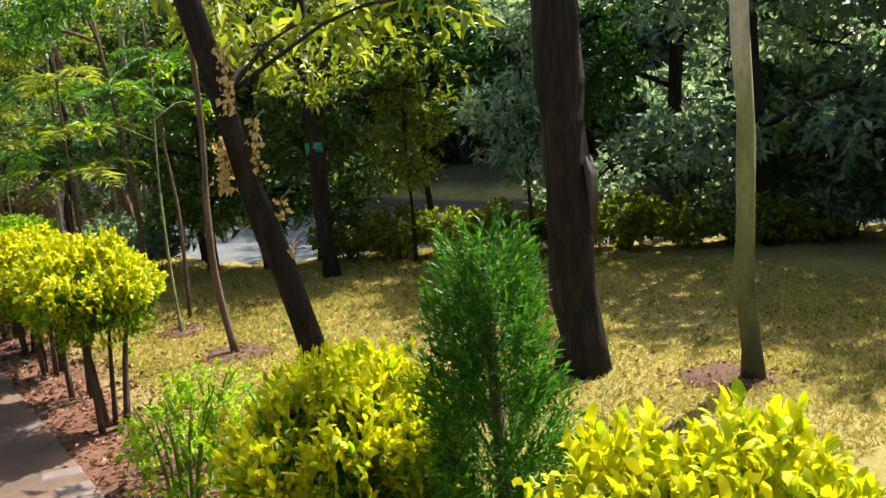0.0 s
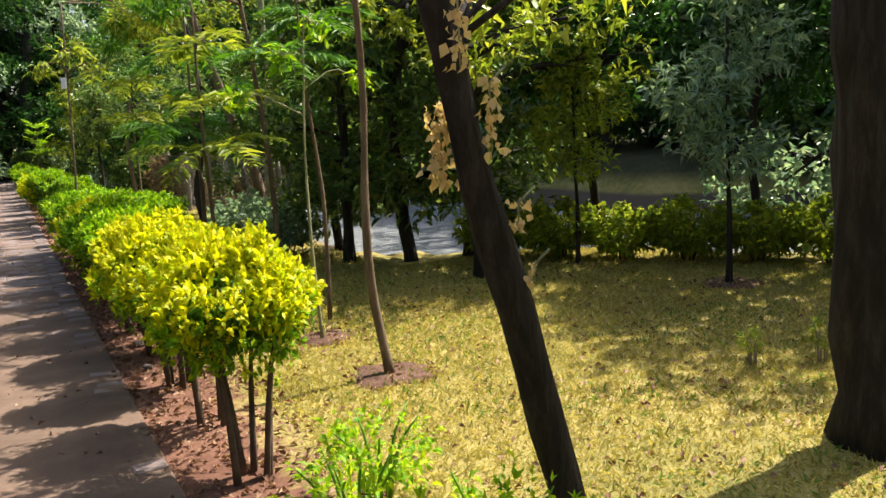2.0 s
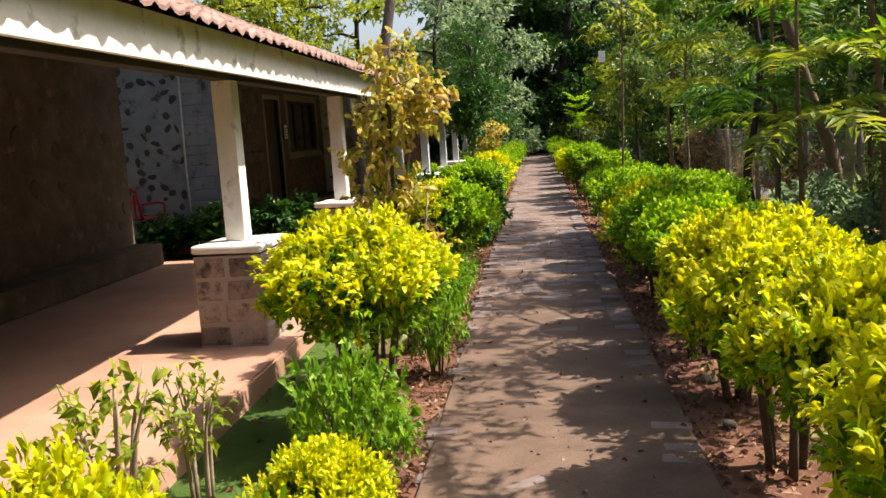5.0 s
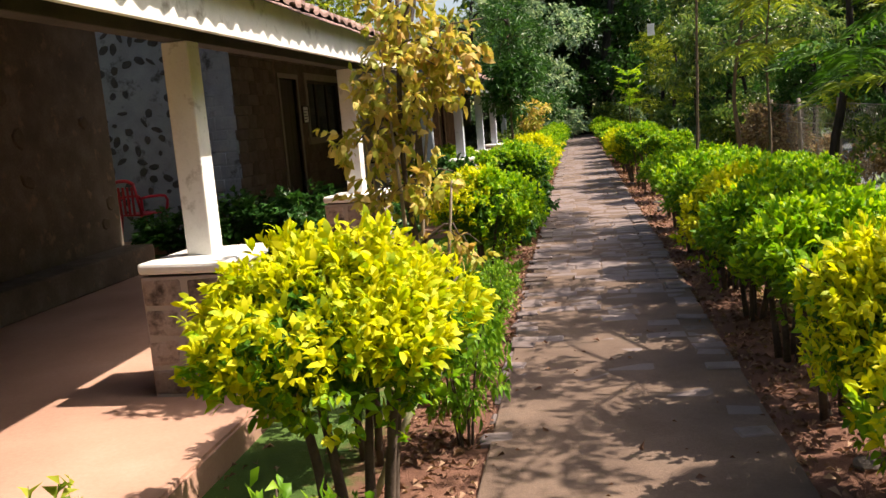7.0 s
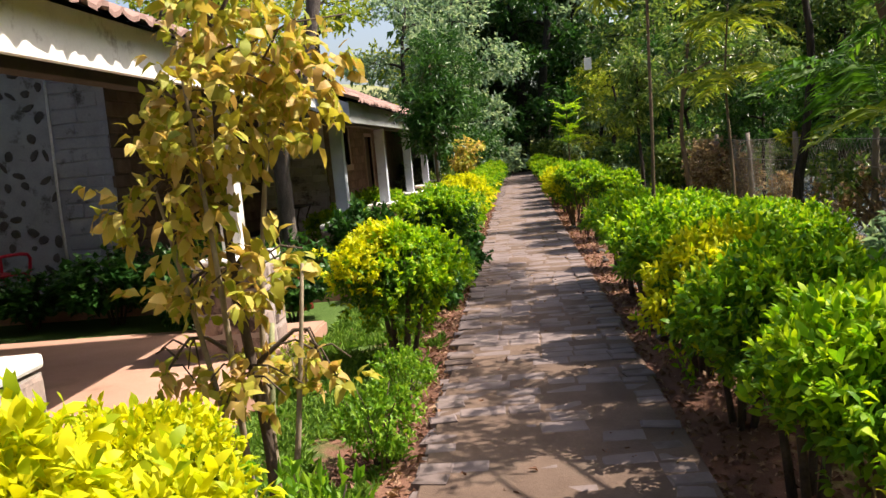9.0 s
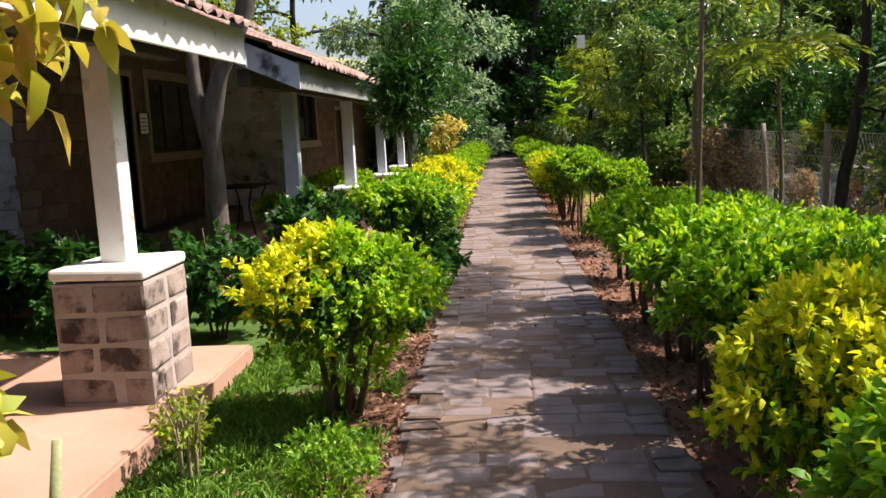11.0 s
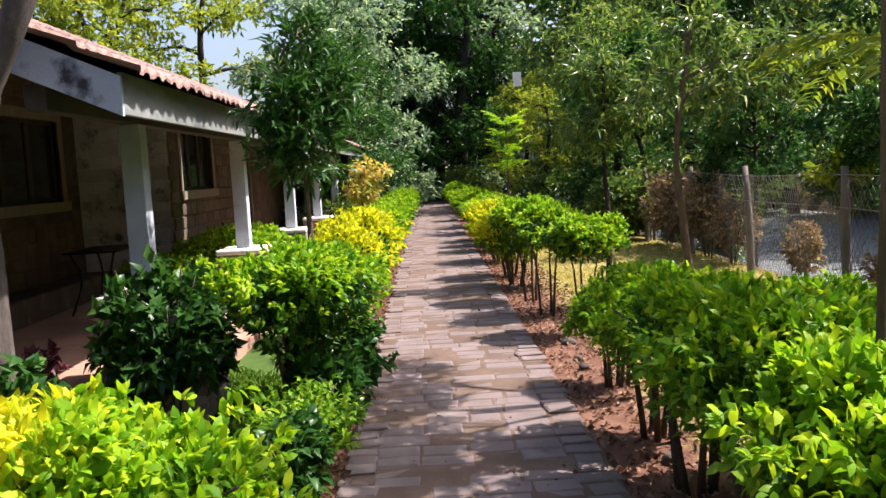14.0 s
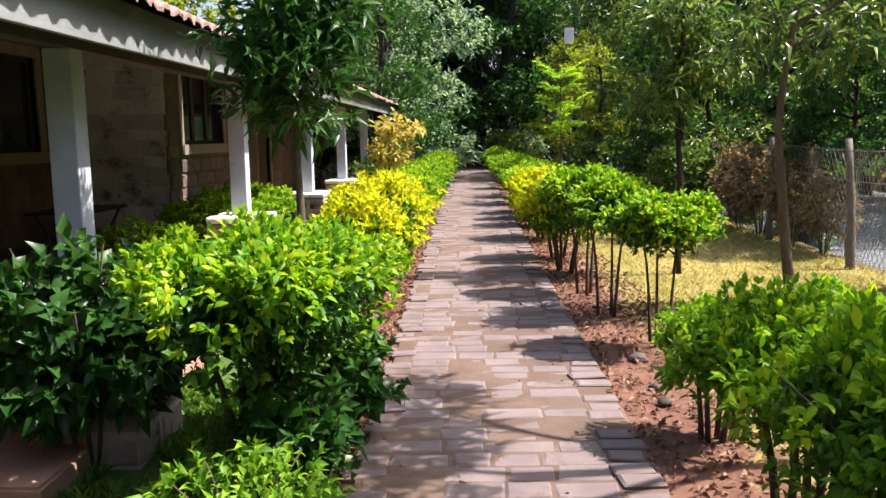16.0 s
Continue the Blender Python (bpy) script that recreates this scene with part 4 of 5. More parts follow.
place(wild_shrub("climbing_plant", 63, 0.26, 0.42, 0.62, DEEP, 0.085, 240, "dark broad-leaved creeper under the hedge", light=False, width=0.65), [(-0.68, 15.7, 0, 1.0), (-0.7, 16.5, 80, 1.0), (-0.75, 14.6, 160, 0.75)])
place(wild_shrub("small_plant", 64, 0.22, 0.22, 0.55, OLIVE, 0.05, 60, "small thin plant with pale green leaves", light=False, low=0.3, stem_mat=PALESTEM), [(-1.55, 6.3, 0, (1.3, 1.5)), (-1.48, 6.9, 80, (1.0, 1.2)), (-1.45, 11.9, 50, 0.8), (-1.5, 12.1, 120, 0.6), (4.3, 5.2, 0, 0.5), (4.7, 5.0, 60, 0.55)])
place(wild_shrub("maroon_plant", 65, 0.25, 0.25, 0.4, MAROON, 0.08, 45, "small maroon-leaved plant by the veranda", light=False, width=0.7), [(-2.9, 16.9, 0, 1.0), (-2.7, 18.1, 60, 1.0), (-2.95, 20.9, 60, 1.2)])

place(wild_shrub("weedy_plant", 66, 0.34, 0.34, 0.5, YELLOWLIME, 0.046, 110, "thin pale yellow-green weed at the lawn's edge", light=False, width=0.42, low=0.1, stem_mat=FRESH), [(1.15, 3.0, 0, (0.9, 1.4)), (1.0, 3.55, 60, (0.8, 1.3)), (1.25, 4.25, 120, (1.0, 1.0)), (1.55, 4.75, 200, (1.0, 0.85)), (1.5, 3.6, 10, (0.9, 1.1))])

for x, y, dx, dy, z in ((-1.12, 10.05, 0.06, 0.12, 0.85), (-1.0, 5.9, 0.25, 0.3, 0.5), (-0.95, 8.2, 0.22, 0.05, 0.4)):
    bm = bmesh.new()
    tube(bm, resample([(0, 0, -0.05), (dx * 0.5, dy * 0.5, z * 0.5), (dx, dy, z)], 5), [0.016, 0.016, 0.015, 0.014, 0.013], 7, 0.3)
    stake = solid("garden_stake", bm, BARK_PALE, "pale weathered stick standing in the flower bed", "stake")
    stake.location = (x, y, 0)

# a broad-bladed plant by the path
spike = thing("blade_plant", (-0.68, 5.28, 0), "plant with broad upright light green blades", "plant")
for k in range(6):
    bm = bmesh.new()
    a, lean_k = k * 1.05 + 0.4, 0.10 + 0.05 * (k % 3)
    top = 0.74 - 0.07 * k
    rows_b = []
    for i in range(7):
        q = i / 6
        c = Vector((math.cos(a), math.sin(a), 0)) * (lean_k * q * q + 0.03)
        w = 0.068 * math.sin(math.pi * (0.12 + 0.86 * q)) + 0.004
        sd = Vector((-math.sin(a), math.cos(a), 0)) * w
        z = Vector((0, 0, top * q))
        rows_b.append([bm.verts.new(c + z - sd), bm.verts.new(c + z - Vector((math.cos(a), math.sin(a), 0)) * 0.012), bm.verts.new(c + z + sd)])
    for ra, rb in zip(rows_b, rows_b[1:]):
        for m_ in (0, 1):
            bm.faces.new((ra[m_], ra[m_ + 1], rb[m_ + 1], rb[m_])).smooth = True
    part("blade", bm, LIME, spike)

# the conifer beside the path
def conifer(at, label):
    rng = np.random.default_rng(9)
    t = thing("conifer_bush", at, label, "conifer")
    bm = bmesh.new()
    tube(bm, [(0, 0, -0.02), (0.01, 0, 0.5), (0, 0.01, 1.3)], [0.035, 0.025, 0.008], 8, 0.2)
    part("trunk", bm, BARK_BROWN, t)
    n = 1500
    h = rng.uniform(0, 1, n)
    rad = 0.185 * np.sqrt(np.clip(1 - ((h - 0.55) / 0.56) ** 2, 0.08, 1)) * (0.55 + 0.45 * rng.uniform(0, 1, n) ** 0.4)
    th = rng.uniform(0, 2 * np.pi, n)
    lump = 1 + 0.2 * np.sin(3 * th + 8 * h) + 0.12 * np.sin(7 * th - 5 * h)
    tips = np.stack([rad * lump * np.cos(th), rad * lump * np.sin(th), 0.10 + 1.26 * h + 0.05 * np.sin(2 * th + 1) * h], 1)
    ax = np.stack([np.cos(th) * 0.7, np.sin(th) * 0.7, np.full(n, 1.0)], 1)
    ax /= np.linalg.norm(ax, axis=1, keepdims=True)
    p, d = sprigs(rng, tips, ax, 16, 0.42, 0.11)
    part("foliage", leaf_mesh("foliage", p, d, 0.034, 0.2, THUJA, rng), THUJA, t)
    return t


conifer((1.265, 1.66, 0), "dense green columnar conifer bush beside the lawn")

tree("tree", (3.75, 3.99, 0), [(0, 0, -0.05), (0.0, 0.02, 1.2), (0.0, 0.02, 2.6), (-0.05, 0.1, 6.5)], 0.165, 0.13, BARK,
     [(0.4, 0.9, 6.3, 1.0, 1.0, 0.5), (-0.4, -0.9, 6.6, 1.0, 1.0, 0.5)], FOREST, 0.11, 0.35, 5, "thick dark-barked tree trunk on the lawn", 21, 260, wob=0.5)
tree("leaning_tree", (1.89, 3.71, 0), [(0.0, 0, -0.05), (-0.16, -0.02, 0.66), (-0.37, -0.06, 1.32), (-0.56, -0.1, 2.05), (-1.0, -0.2, 3.6)], 0.066, 0.045, BARK,
     [(-1.3, 0.3, 4.2, 0.8, 0.8, 0.5), (-0.9, -0.7, 4.2, 0.8, 0.8, 0.5), (0.25, 0.15, 2.2, 0.42, 0.4, 0.26), (0.75, -0.1, 2.32, 0.4, 0.4, 0.26), (-0.15, 0.7, 2.4, 0.5, 0.4, 0.3), (0.3, 0.9, 2.15, 0.4, 0.4, 0.22)], OLIVE, 0.13, 0.34, 6, "leaning dark tree with dry pale rags of bark", 22, 330, wob=0.4, droop=0.5, limb_r=0.09)
# its crowns over 3 m up are added above the view to dapple the path
tree("slender_tree", (2.36, 6.46, 0), [(0, 0, -0.05), (-0.07, 0.04, 0.5), (-0.08, 0.07, 1.1), (-0.02, 0.12, 2.0), (-0.1, 0.1, 3.4)], 0.034, 0.02, BARK_BROWN,
     [(0.1, -0.3, 2.75, 0.4, 0.4, 0.3), (-0.3, 0.5, 3.2, 0.42, 0.75, 0.25), (-0.35, -0.5, 3.25, 0.42, 0.75, 0.25), (-0.4, 1.6, 3.35, 0.4, 0.6, 0.25)], OLIVE, 0.10, 0.32, 6, "slender brown-stemmed young tree in a soil ring", 23, 420)
# added for its crowns, which throw shade on the path from above the view
tree("slender_tree", (2.75, 10.3, 0), [(0, 0, -0.05), (0.03, 0.04, 0.8), (-0.04, 0.0, 1.8), (-0.2, 0.05, 3.3)], 0.035, 0.02, BARK_BROWN,
     [(-0.65, -1.2, 3.25, 0.4, 0.6, 0.25), (-0.7, -0.1, 3.3, 0.4, 0.6, 0.25), (-0.65, 1.0, 3.3, 0.4, 0.6, 0.25), (-0.6, 2.1, 3.25, 0.4, 0.6, 0.25)], GREEN, 0.11, 0.34, 6, "slender tree behind the hedge, added to shade the path", 44, 420)
tree("sapling", (2.31, 7.67, 0), [(0, 0, -0.03), (-0.03, 0.0, 0.8), (-0.02, 0.02, 1.5), (0.03, 0.02, 2.3)], 0.015, 0.006, BARK_PALE,
     [(0.45, 0.0, 2.0, 0.12, 0.12, 0.12), (-0.5, 0.05, 1.85, 0.12, 0.12, 0.12), (-0.2, -0.1, 2.15, 0.13, 0.13, 0.13), (0.15, 0.1, 2.4, 0.15, 0.15, 0.15)], LIME, 0.10, 0.36, 4, "thin pale sapling with few leaf tufts", 24, 40)
tree("pale_tree", (4.26, 3.05, 0), [(0, 0, -0.05), (-0.03, 0.01, 0.7), (0.015, 0.0, 1.5), (-0.01, 0.0, 2.4), (0.03, 0.0, 5.5)], 0.064, 0.045, LICHEN,
     [(0, 0, 5.6, 0.8, 0.8, 0.5)], OLIVE, 0.11, 0.3, 6, "straight pale greenish tree stem on the lawn", 25, 120)
tree("tree", (4.65, 9.2, 0), [(0, 0, -0.05), (-0.04, 0.0, 1.2), (-0.02, 0.1, 2.6), (0.05, 0.1, 6)], 0.105, 0.07, BARK,
     [(-0.3, -0.6, 2.35, 0.7, 0.7, 0.4), (0.7, -0.7, 2.6, 0.8, 0.7, 0.4), (1.4, -0.2, 2.2, 0.7, 0.7, 0.45), (-0.7, 0.3, 2.8, 0.7, 0.7, 0.4), (0.2, 0.5, 3.4, 0.9, 0.9, 0.5)], OLIVE, 0.11, 0.36, 6, "dark straight tree with hanging yellow-green leaves", 26, 560)
# the three crowns reaching over the roofs are unseen, added to darken the gap
fork = tree("tree", (-2.32, 15.3, 0), [(0, 0, -0.05), (-0.06, 0.05, 0.8), (-0.04, 0.0, 1.5), (0.08, -0.05, 2.0), (0.40, -0.1, 2.7), (0.75, 0.1, 4.6)], 0.105, 0.06, GREYBARK,
     [(0.6, 0.3, 5.2, 1.0, 1.0, 0.6), (-0.9, -0.5, 4.5, 1.3, 0.9, 0.4), (-2.5, -0.5, 4.7, 1.4, 0.9, 0.4), (-4.2, -0.5, 5.0, 1.4, 1.0, 0.4)], OLIVE, 0.13, 0.42, 6, "grey-brown tree growing between two verandas", 27, 1000)
bm = bmesh.new()
tube(bm, resample([(-0.04, 0.0, 1.45), (-0.12, 0.02, 1.8), (-0.15, 0.03, 2.2), (-0.14, 0.0, 2.6)], 9), [0.075, 0.075, 0.07, 0.068, 0.062, 0.058, 0.052, 0.045, 0.03], 10, 0.4)
part("limb", bm, GREYBARK, fork)
tree("young_tree", (-0.92, 17.1, 0), [(0, 0, -0.03), (0.02, 0, 0.7), (0, 0.02, 1.4), (0.03, 0, 2.4)], 0.03, 0.014, BARK_BROWN,
     [(0.0, 0.0, 1.75, 0.42, 0.42, 0.36), (0.1, 0.1, 2.15, 0.42, 0.42, 0.35), (-0.12, -0.1, 2.0, 0.4, 0.4, 0.35), (0.05, 0, 2.5, 0.3, 0.3, 0.3)], DEEP, 0.12, 0.26, 6, "young dark-leaved tree over the hedge", 28, 620, spread=0.8)
fading = tree("fading_tree", (-0.88, 9.35, 0), [(0, 0, -0.03), (0.02, 0, 0.6), (-0.06, 0.03, 1.3), (0.0, 0, 2.2)], 0.03, 0.012, STEM,
     [(0.0, 0.0, 1.75, 0.42, 0.4, 0.3), (-0.2, -0.1, 1.5, 0.34, 0.34, 0.26), (0.25, 0.05, 1.85, 0.34, 0.34, 0.26), (0.02, 0, 2.1, 0.32, 0.32, 0.22), (0.1, -0.1, 1.2, 0.26, 0.26, 0.2), (-0.25, 0.0, 1.15, 0.26, 0.25, 0.16), (0.0, -0.05, 0.82, 0.3, 0.28, 0.16), (-0.34, -0.05, 0.88, 0.22, 0.2, 0.13), (0.28, 0.0, 0.86, 0.22, 0.2, 0.13)], AUTUMN, 0.066, 0.55, 6, "young tree with fading yellow-brown leaves", 29, 460, spread=0.9, droop=0.5, oval=True)
for k, (bx, by, mx_, my_, ex, ey, ez) in enumerate(((0.02, -0.05, 0.16, -0.06, 0.24, 0.0, 1.2), (-0.03, 0.03, -0.16, -0.02, -0.28, -0.12, 1.55), (0.05, 0.02, 0.02, 0.08, 0.2, 0.1, 1.95), (-0.05, -0.03, -0.05, -0.12, -0.12, -0.1, 1.95))):
    bm = bmesh.new()
    tube(bm, resample([(bx, by, -0.02), (mx_, my_, ez * 0.5), (ex, ey, ez)], 9), [0.02 - 0.0017 * i for i in range(9)], 7, 0.4)
    part("stem", bm, PALESTEM, fading)
fading.scale = (0.84, 0.84, 1.0)
tree("tree", (2.65, 19.5, 0), [(0, 0, -0.03), (-0.08, 0, 0.8), (-0.13, 0.02, 1.6), (0.05, 0, 2.9)], 0.05, 0.022, BARK_BROWN,
     [(-0.35, 0, 2.25, 0.45, 0.5, 0.34), (0.5, 0.2, 2.2, 0.6, 0.6, 0.4), (0.2, 0.3, 2.75, 0.6, 0.6, 0.4), (1.1, 0.3, 2.5, 0.6, 0.6, 0.4)], FOREST, 0.17, 0.22, 6, "slender tree with long drooping green leaves", 30, 330, spread=0.8, droop=0.5)
# the two far-reaching crowns are added overhead only to shade the path
tree("slender_tree", (1.02, 12.8, 0), [(0, 0, -0.03), (-0.01, 0, 0.8), (0.02, 0.02, 1.6), (0.06, 0.05, 3.3)], 0.016, 0.01, BARK_BROWN,
     [(1.4, 1.6, 3.4, 0.45, 0.7, 0.3), (1.4, 2.8, 3.5, 0.6, 0.6, 0.4), (0.1, 0.2, 2.75, 0.3, 0.3, 0.2), (0.35, -0.1, 2.5, 0.22, 0.22, 0.14), (-0.2, 0.3, 2.55, 0.22, 0.22, 0.14)], OLIVE, 0.13, 0.26, 6, "thin dark sapling rising out of the hedge", 31, 400, spread=0.8, droop=0.5)
# the crowns on this trunk are invented, set high to shade the path
tree("tree", (3.3, 16.6, 0), [(0, 0, -0.03), (-0.08, 0, 0.7), (0.06, 0.02, 1.5), (0.12, 0, 2.4), (-0.1, 0, 4.2)], 0.065, 0.035, BARK,
     [(-1.1, -0.7, 3.5, 0.4, 0.7, 0.3), (-0.9, 0.2, 3.8, 0.45, 0.6, 0.35), (-1.15, 0.9, 3.4, 0.4, 0.6, 0.3)], GREEN, 0.13, 0.26, 6, "dark curved tree between hedge and fence", 46, 420, spread=0.8, droop=0.5)
tree("tree", (2.15, 21.3, 0), [(0, 0, -0.03), (0.03, 0, 0.8), (0.0, 0.02, 1.5), (0.03, 0, 2.6)], 0.04, 0.02, BARK,
     [(-0.2, 0, 1.9, 0.45, 0.45, 0.35), (0.3, 0.1, 2.2, 0.5, 0.5, 0.4), (0, 0, 2.6, 0.5, 0.5, 0.4)], FOREST, 0.16, 0.24, 6, "small tree with pale drooping leaves", 32, 330, spread=0.8, droop=0.5)
tree("twin_tree", (3.75, 14.2, 0), [(0, 0, -0.03), (-0.12, -0.1, 0.9), (-0.5, -0.2, 2.0), (-1.1, -0.2, 4.0)], 0.09, 0.05, BARK_BROWN,
     [(-1.2, 0, 4.4, 0.9, 0.9, 0.6), (-0.5, 0.3, 3.6, 0.8, 0.8, 0.5)], OLIVE, 0.1, 0.35, 6, "leaning brown tree on the river bank", 33, 220)
tree("twin_tree", (3.9, 14.35, 0), [(0, 0, -0.03), (0.0, 0, 0.9), (0.05, 0, 2.0), (0.0, -0.2, 4.0)], 0.075, 0.045, BARK_PALE,
     [(0.2, 0, 4.4, 0.9, 0.9, 0.6), (-0.3, 0.3, 4.9, 0.8, 0.8, 0.5)], OLIVE, 0.1, 0.35, 6, "upright pale tree on the river bank", 34, 220)
frond_tree("feathery_tree", (2.2, 11.3, 0), [(0, 0, -0.03), (0.03, 0, 1.0), (0.0, 0.02, 2.0), (0.0, 0, 3.0)], 0.03, [(-0.3, -0.1, 1.75), (0.25, 0.2, 2.1), (0.05, 0.1, 2.6)], GREEN, "young tree with feathery green fronds", 35, 8, 0.7)
frond_tree("feathery_tree", (2.05, 9.9, 0), [(0, 0, -0.03), (-0.03, 0, 1.0), (-0.05, 0.02, 2.0), (-0.05, 0, 2.9)], 0.024, [(-0.1, -0.1, 1.5), (0.1, 0.1, 1.95), (0, 0, 2.5)], OLIVE, "young tree with feathery yellow-green fronds", 36, 5, 0.72)
frond_tree("feathery_tree", (2.6, 8.3, 0), [(0, 0, -0.03), (0.02, 0, 1.0), (-0.06, 0.02, 2.0), (-0.1, 0, 2.9)], 0.022, [(-0.2, -0.1, 2.2), (0.1, 0.2, 2.6)], GREEN, "young tree with feathery green fronds", 38, 8, 0.6)
frond_tree("feathery_tree", (2.0, 14.6, 0), [(0, 0, -0.03), (0.02, 0, 1.0), (0.0, 0.02, 1.9), (0.05, 0, 2.6)], 0.02, [(0, 0, 2.0), (0.05, 0, 2.5)], OLIVE, "young tree with feathery fronds behind the hedge", 39, 8, 0.6)
frond_tree("feathery_tree", (0.98, 21.5, 0), [(0, 0, -0.03), (0.0, 0, 0.8), (0, 0, 1.4), (0, 0, 2.1)], 0.018, [(0.0, 0, 1.45), (0.02, 0, 1.65), (0, 0.02, 1.85), (0, 0, 2.0)], YELLOWLIME, "small upright yellow-green feathery sapling", 37, 7, 0.3, lift=0.7)

# ---- forest ----


def forest_tree(name, seed, h, spread, leaf_mat, label, shoots=1150, leaf=0.17, trunk=0.14, low=0.12, bark=None):
    r = random.Random(seed)
    crowns = []
    for k in range(10):
        z = h * (low + (0.96 - low) * k / 9)
        a = k * 2.4 + r.uniform(-0.5, 0.5)
        q = spread * (0.7 if k < 8 else 0.3)
        crowns.append((q * math.cos(a), q * math.sin(a), z, spread * r.uniform(0.45, 0.75), spread * r.uniform(0.45, 0.75), h * r.uniform(0.07, 0.13)))
    return tree(name, (0, 0, 0), [(0, 0, -0.4), (r.uniform(-0.25, 0.25), 0.1, h * 0.35), (r.uniform(-0.4, 0.4), -0.1, h * 0.7), (0, 0, h * 0.97)], trunk, 0.035, bark or BARK, crowns, leaf_mat, leaf, 0.40, 6, label, seed, shoots, "trees round the garden", limb_r=0.5, light=True)


W_LABEL = "dark-leaved tree in the surrounding wood"
kinds = [forest_tree("forest_tree", 51, 5.6, 1.6, FOREST, W_LABEL),
         forest_tree("forest_tree", 52, 6.6, 1.8, BLUEGREEN, "blue-green tree in the surrounding wood, paled for haze"),
         forest_tree("forest_tree", 53, 5.6, 1.7, OLIVE, "yellow-green tree in the surrounding wood", leaf=0.15),
         forest_tree("forest_tree", 54, 6.0, 1.7, DEEP, "deep green tree in the surrounding wood", trunk=0.2),
         forest_tree("bank_tree", 55, 5.2, 1.5, FOREST, "dark tree on the river bank with low boughs", low=0.2, trunk=0.11),
         forest_tree("bank_tree", 56, 4.8, 1.3, DEEP, "deep green tree on the river bank with a bare trunk", low=0.5, trunk=0.07)]
rf = random.Random(77)
spots = [[] for _ in kinds]


def at_ground(spot_list):
    return [(x, y, river_depth(x, y), a, s) for x, y, a, s in spot_list]


def scatter(n, x0, x1, y0, y1, pick, gap, s0=0.85, s1=1.2, ok=None):
    done = []
    for _ in range(n * 40):
        if len(done) >= n:
            break
        x, y = rf.uniform(x0, x1), rf.uniform(y0, y1)
        if (ok is None or ok(x, y)) and all((x - a) ** 2 + (y - b) ** 2 > gap * gap for a, b in done):
            done.append((x, y))
            spots[rf.choice(pick)].append((x, y, rf.uniform(0, 360), rf.uniform(s0, s1)))


def beyond(x, y):
    return min(x - 4.3, 0.688 * x + 0.726 * y - 11.8) > 8.2


scatter(6, 8.4, 10.6, -4, 8.2, (1, 1, 1), 1.5, 0.82, 1.0, ok=lambda x, y: 0.688 * x + 0.726 * y < 12.6)
scatter(5, 11, 15, -8, 6, (1, 1, 0), 1.9, 1.25, 1.6, ok=lambda x, y: 0.688 * x + 0.726 * y < 12.6)
scatter(13, 11.5, 19, 6, 34, (0, 1, 3), 2.4, 1.2, 1.7, ok=beyond)
scatter(14, 16, 26, -16, 30, (0, 1, 3), 3.0, 1.7, 2.3, ok=beyond)
scatter(7, 3.0, 4.6, 27.5, 40, (0, 3, 2), 1.6, 0.6, 0.85)
scatter(9, 4.8, 12, 35, 45, (0, 1, 3), 2.0, 1.2, 1.7)
scatter(9, -3.2, 3.6, 49, 55, (0, 1, 2, 3), 2.0, 1.4, 2.0)
# behind the walk's start, never in view: added to screen off sky light
scatter(9, -9, 12, -18, -8, (0, 1, 3), 2.8, 1.4, 1.9)
spots[4] += [(4.58, 10.8, 0, 0.85), (3.94, 11.3, 120, 0.7), (5.3, 10.7, 200, 0.85), (4.35, 12.7, 60, 0.62), (4.5, 16.6, 10, 0.62), (4.7, 24.5, 100, 0.7)]
spots[5] += [(4.5, 14.9, 30, 0.62), (4.6, 22.9, 99, 0.55), (4.55, 18.9, 99, 0.5), (4.0, 27.5, 180, 0.8), (6.6, 9.6, 30, 0.8), (7.8, 8.2, 0, 0.8)]
# the first two are added, largely out of view, to shade the lawn
spots[1] += [(10.7, 2.6, 30, 1.15), (11.0, 5.0, 100, 1.1), (-3.4, 37.5, 40, 1.05), (-1.7, 39.5, 0, 1.2), (-2.9, 42, 160, 1.25)]
# the last five, behind house a, are unseen and added to block sky light
spots[2] += [(-6.6, 38.6, 50, 1.5), (-11.2, 36.8, 140, 1.6), (-9.7, 35.2, 200, 1.35), (-8.4, 36.5, 0, 1.35), (-10.6, 33.5, 80, 1.45), (-12.5, 29, 10, 1.5), (-11.8, 24, 220, 1.7), (-12.5, 18.5, 30, 1.8), (-12.3, 13, 30, 1.8), (-12.5, 7.5, 100, 1.8), (-12.5, 2, 10, 1.8), (-12.5, -4, 50, 1.8)]
spots[3] += [(-1.9, 31.5, 0, 0.75), (-2.1, 34.5, 100, 0.85)]


def place_down(proto, sp):
    first = True
    for x, y, z, rz, s in sp:
        m = pose(x, y, z, 0, 0, rz)
        if first:
            proto.matrix_basis = m
            first = False
            proto.scale = (s, s, s)
        else:
            copy_thing(proto, m).scale = (s, s, s)


for proto, sp in zip(kinds, spots):
    place_down(proto, at_ground(sp))

under = [wild_shrub("wild_shrub", 71, 0.9, 0.8, 1.5, FOREST, 0.14, 430, "dark wild shrub under the trees"),
         wild_shrub("wild_shrub", 72, 0.8, 0.9, 1.2, BLUEGREEN, 0.13, 400, "blue-green wild shrub under the trees, paled for haze"),
         wild_shrub("wild_shrub", 73, 0.7, 0.6, 0.8, OLIVE, 0.09, 520, "low pale green shrub along the lawn's far edge")]
usp = [[], [], []]


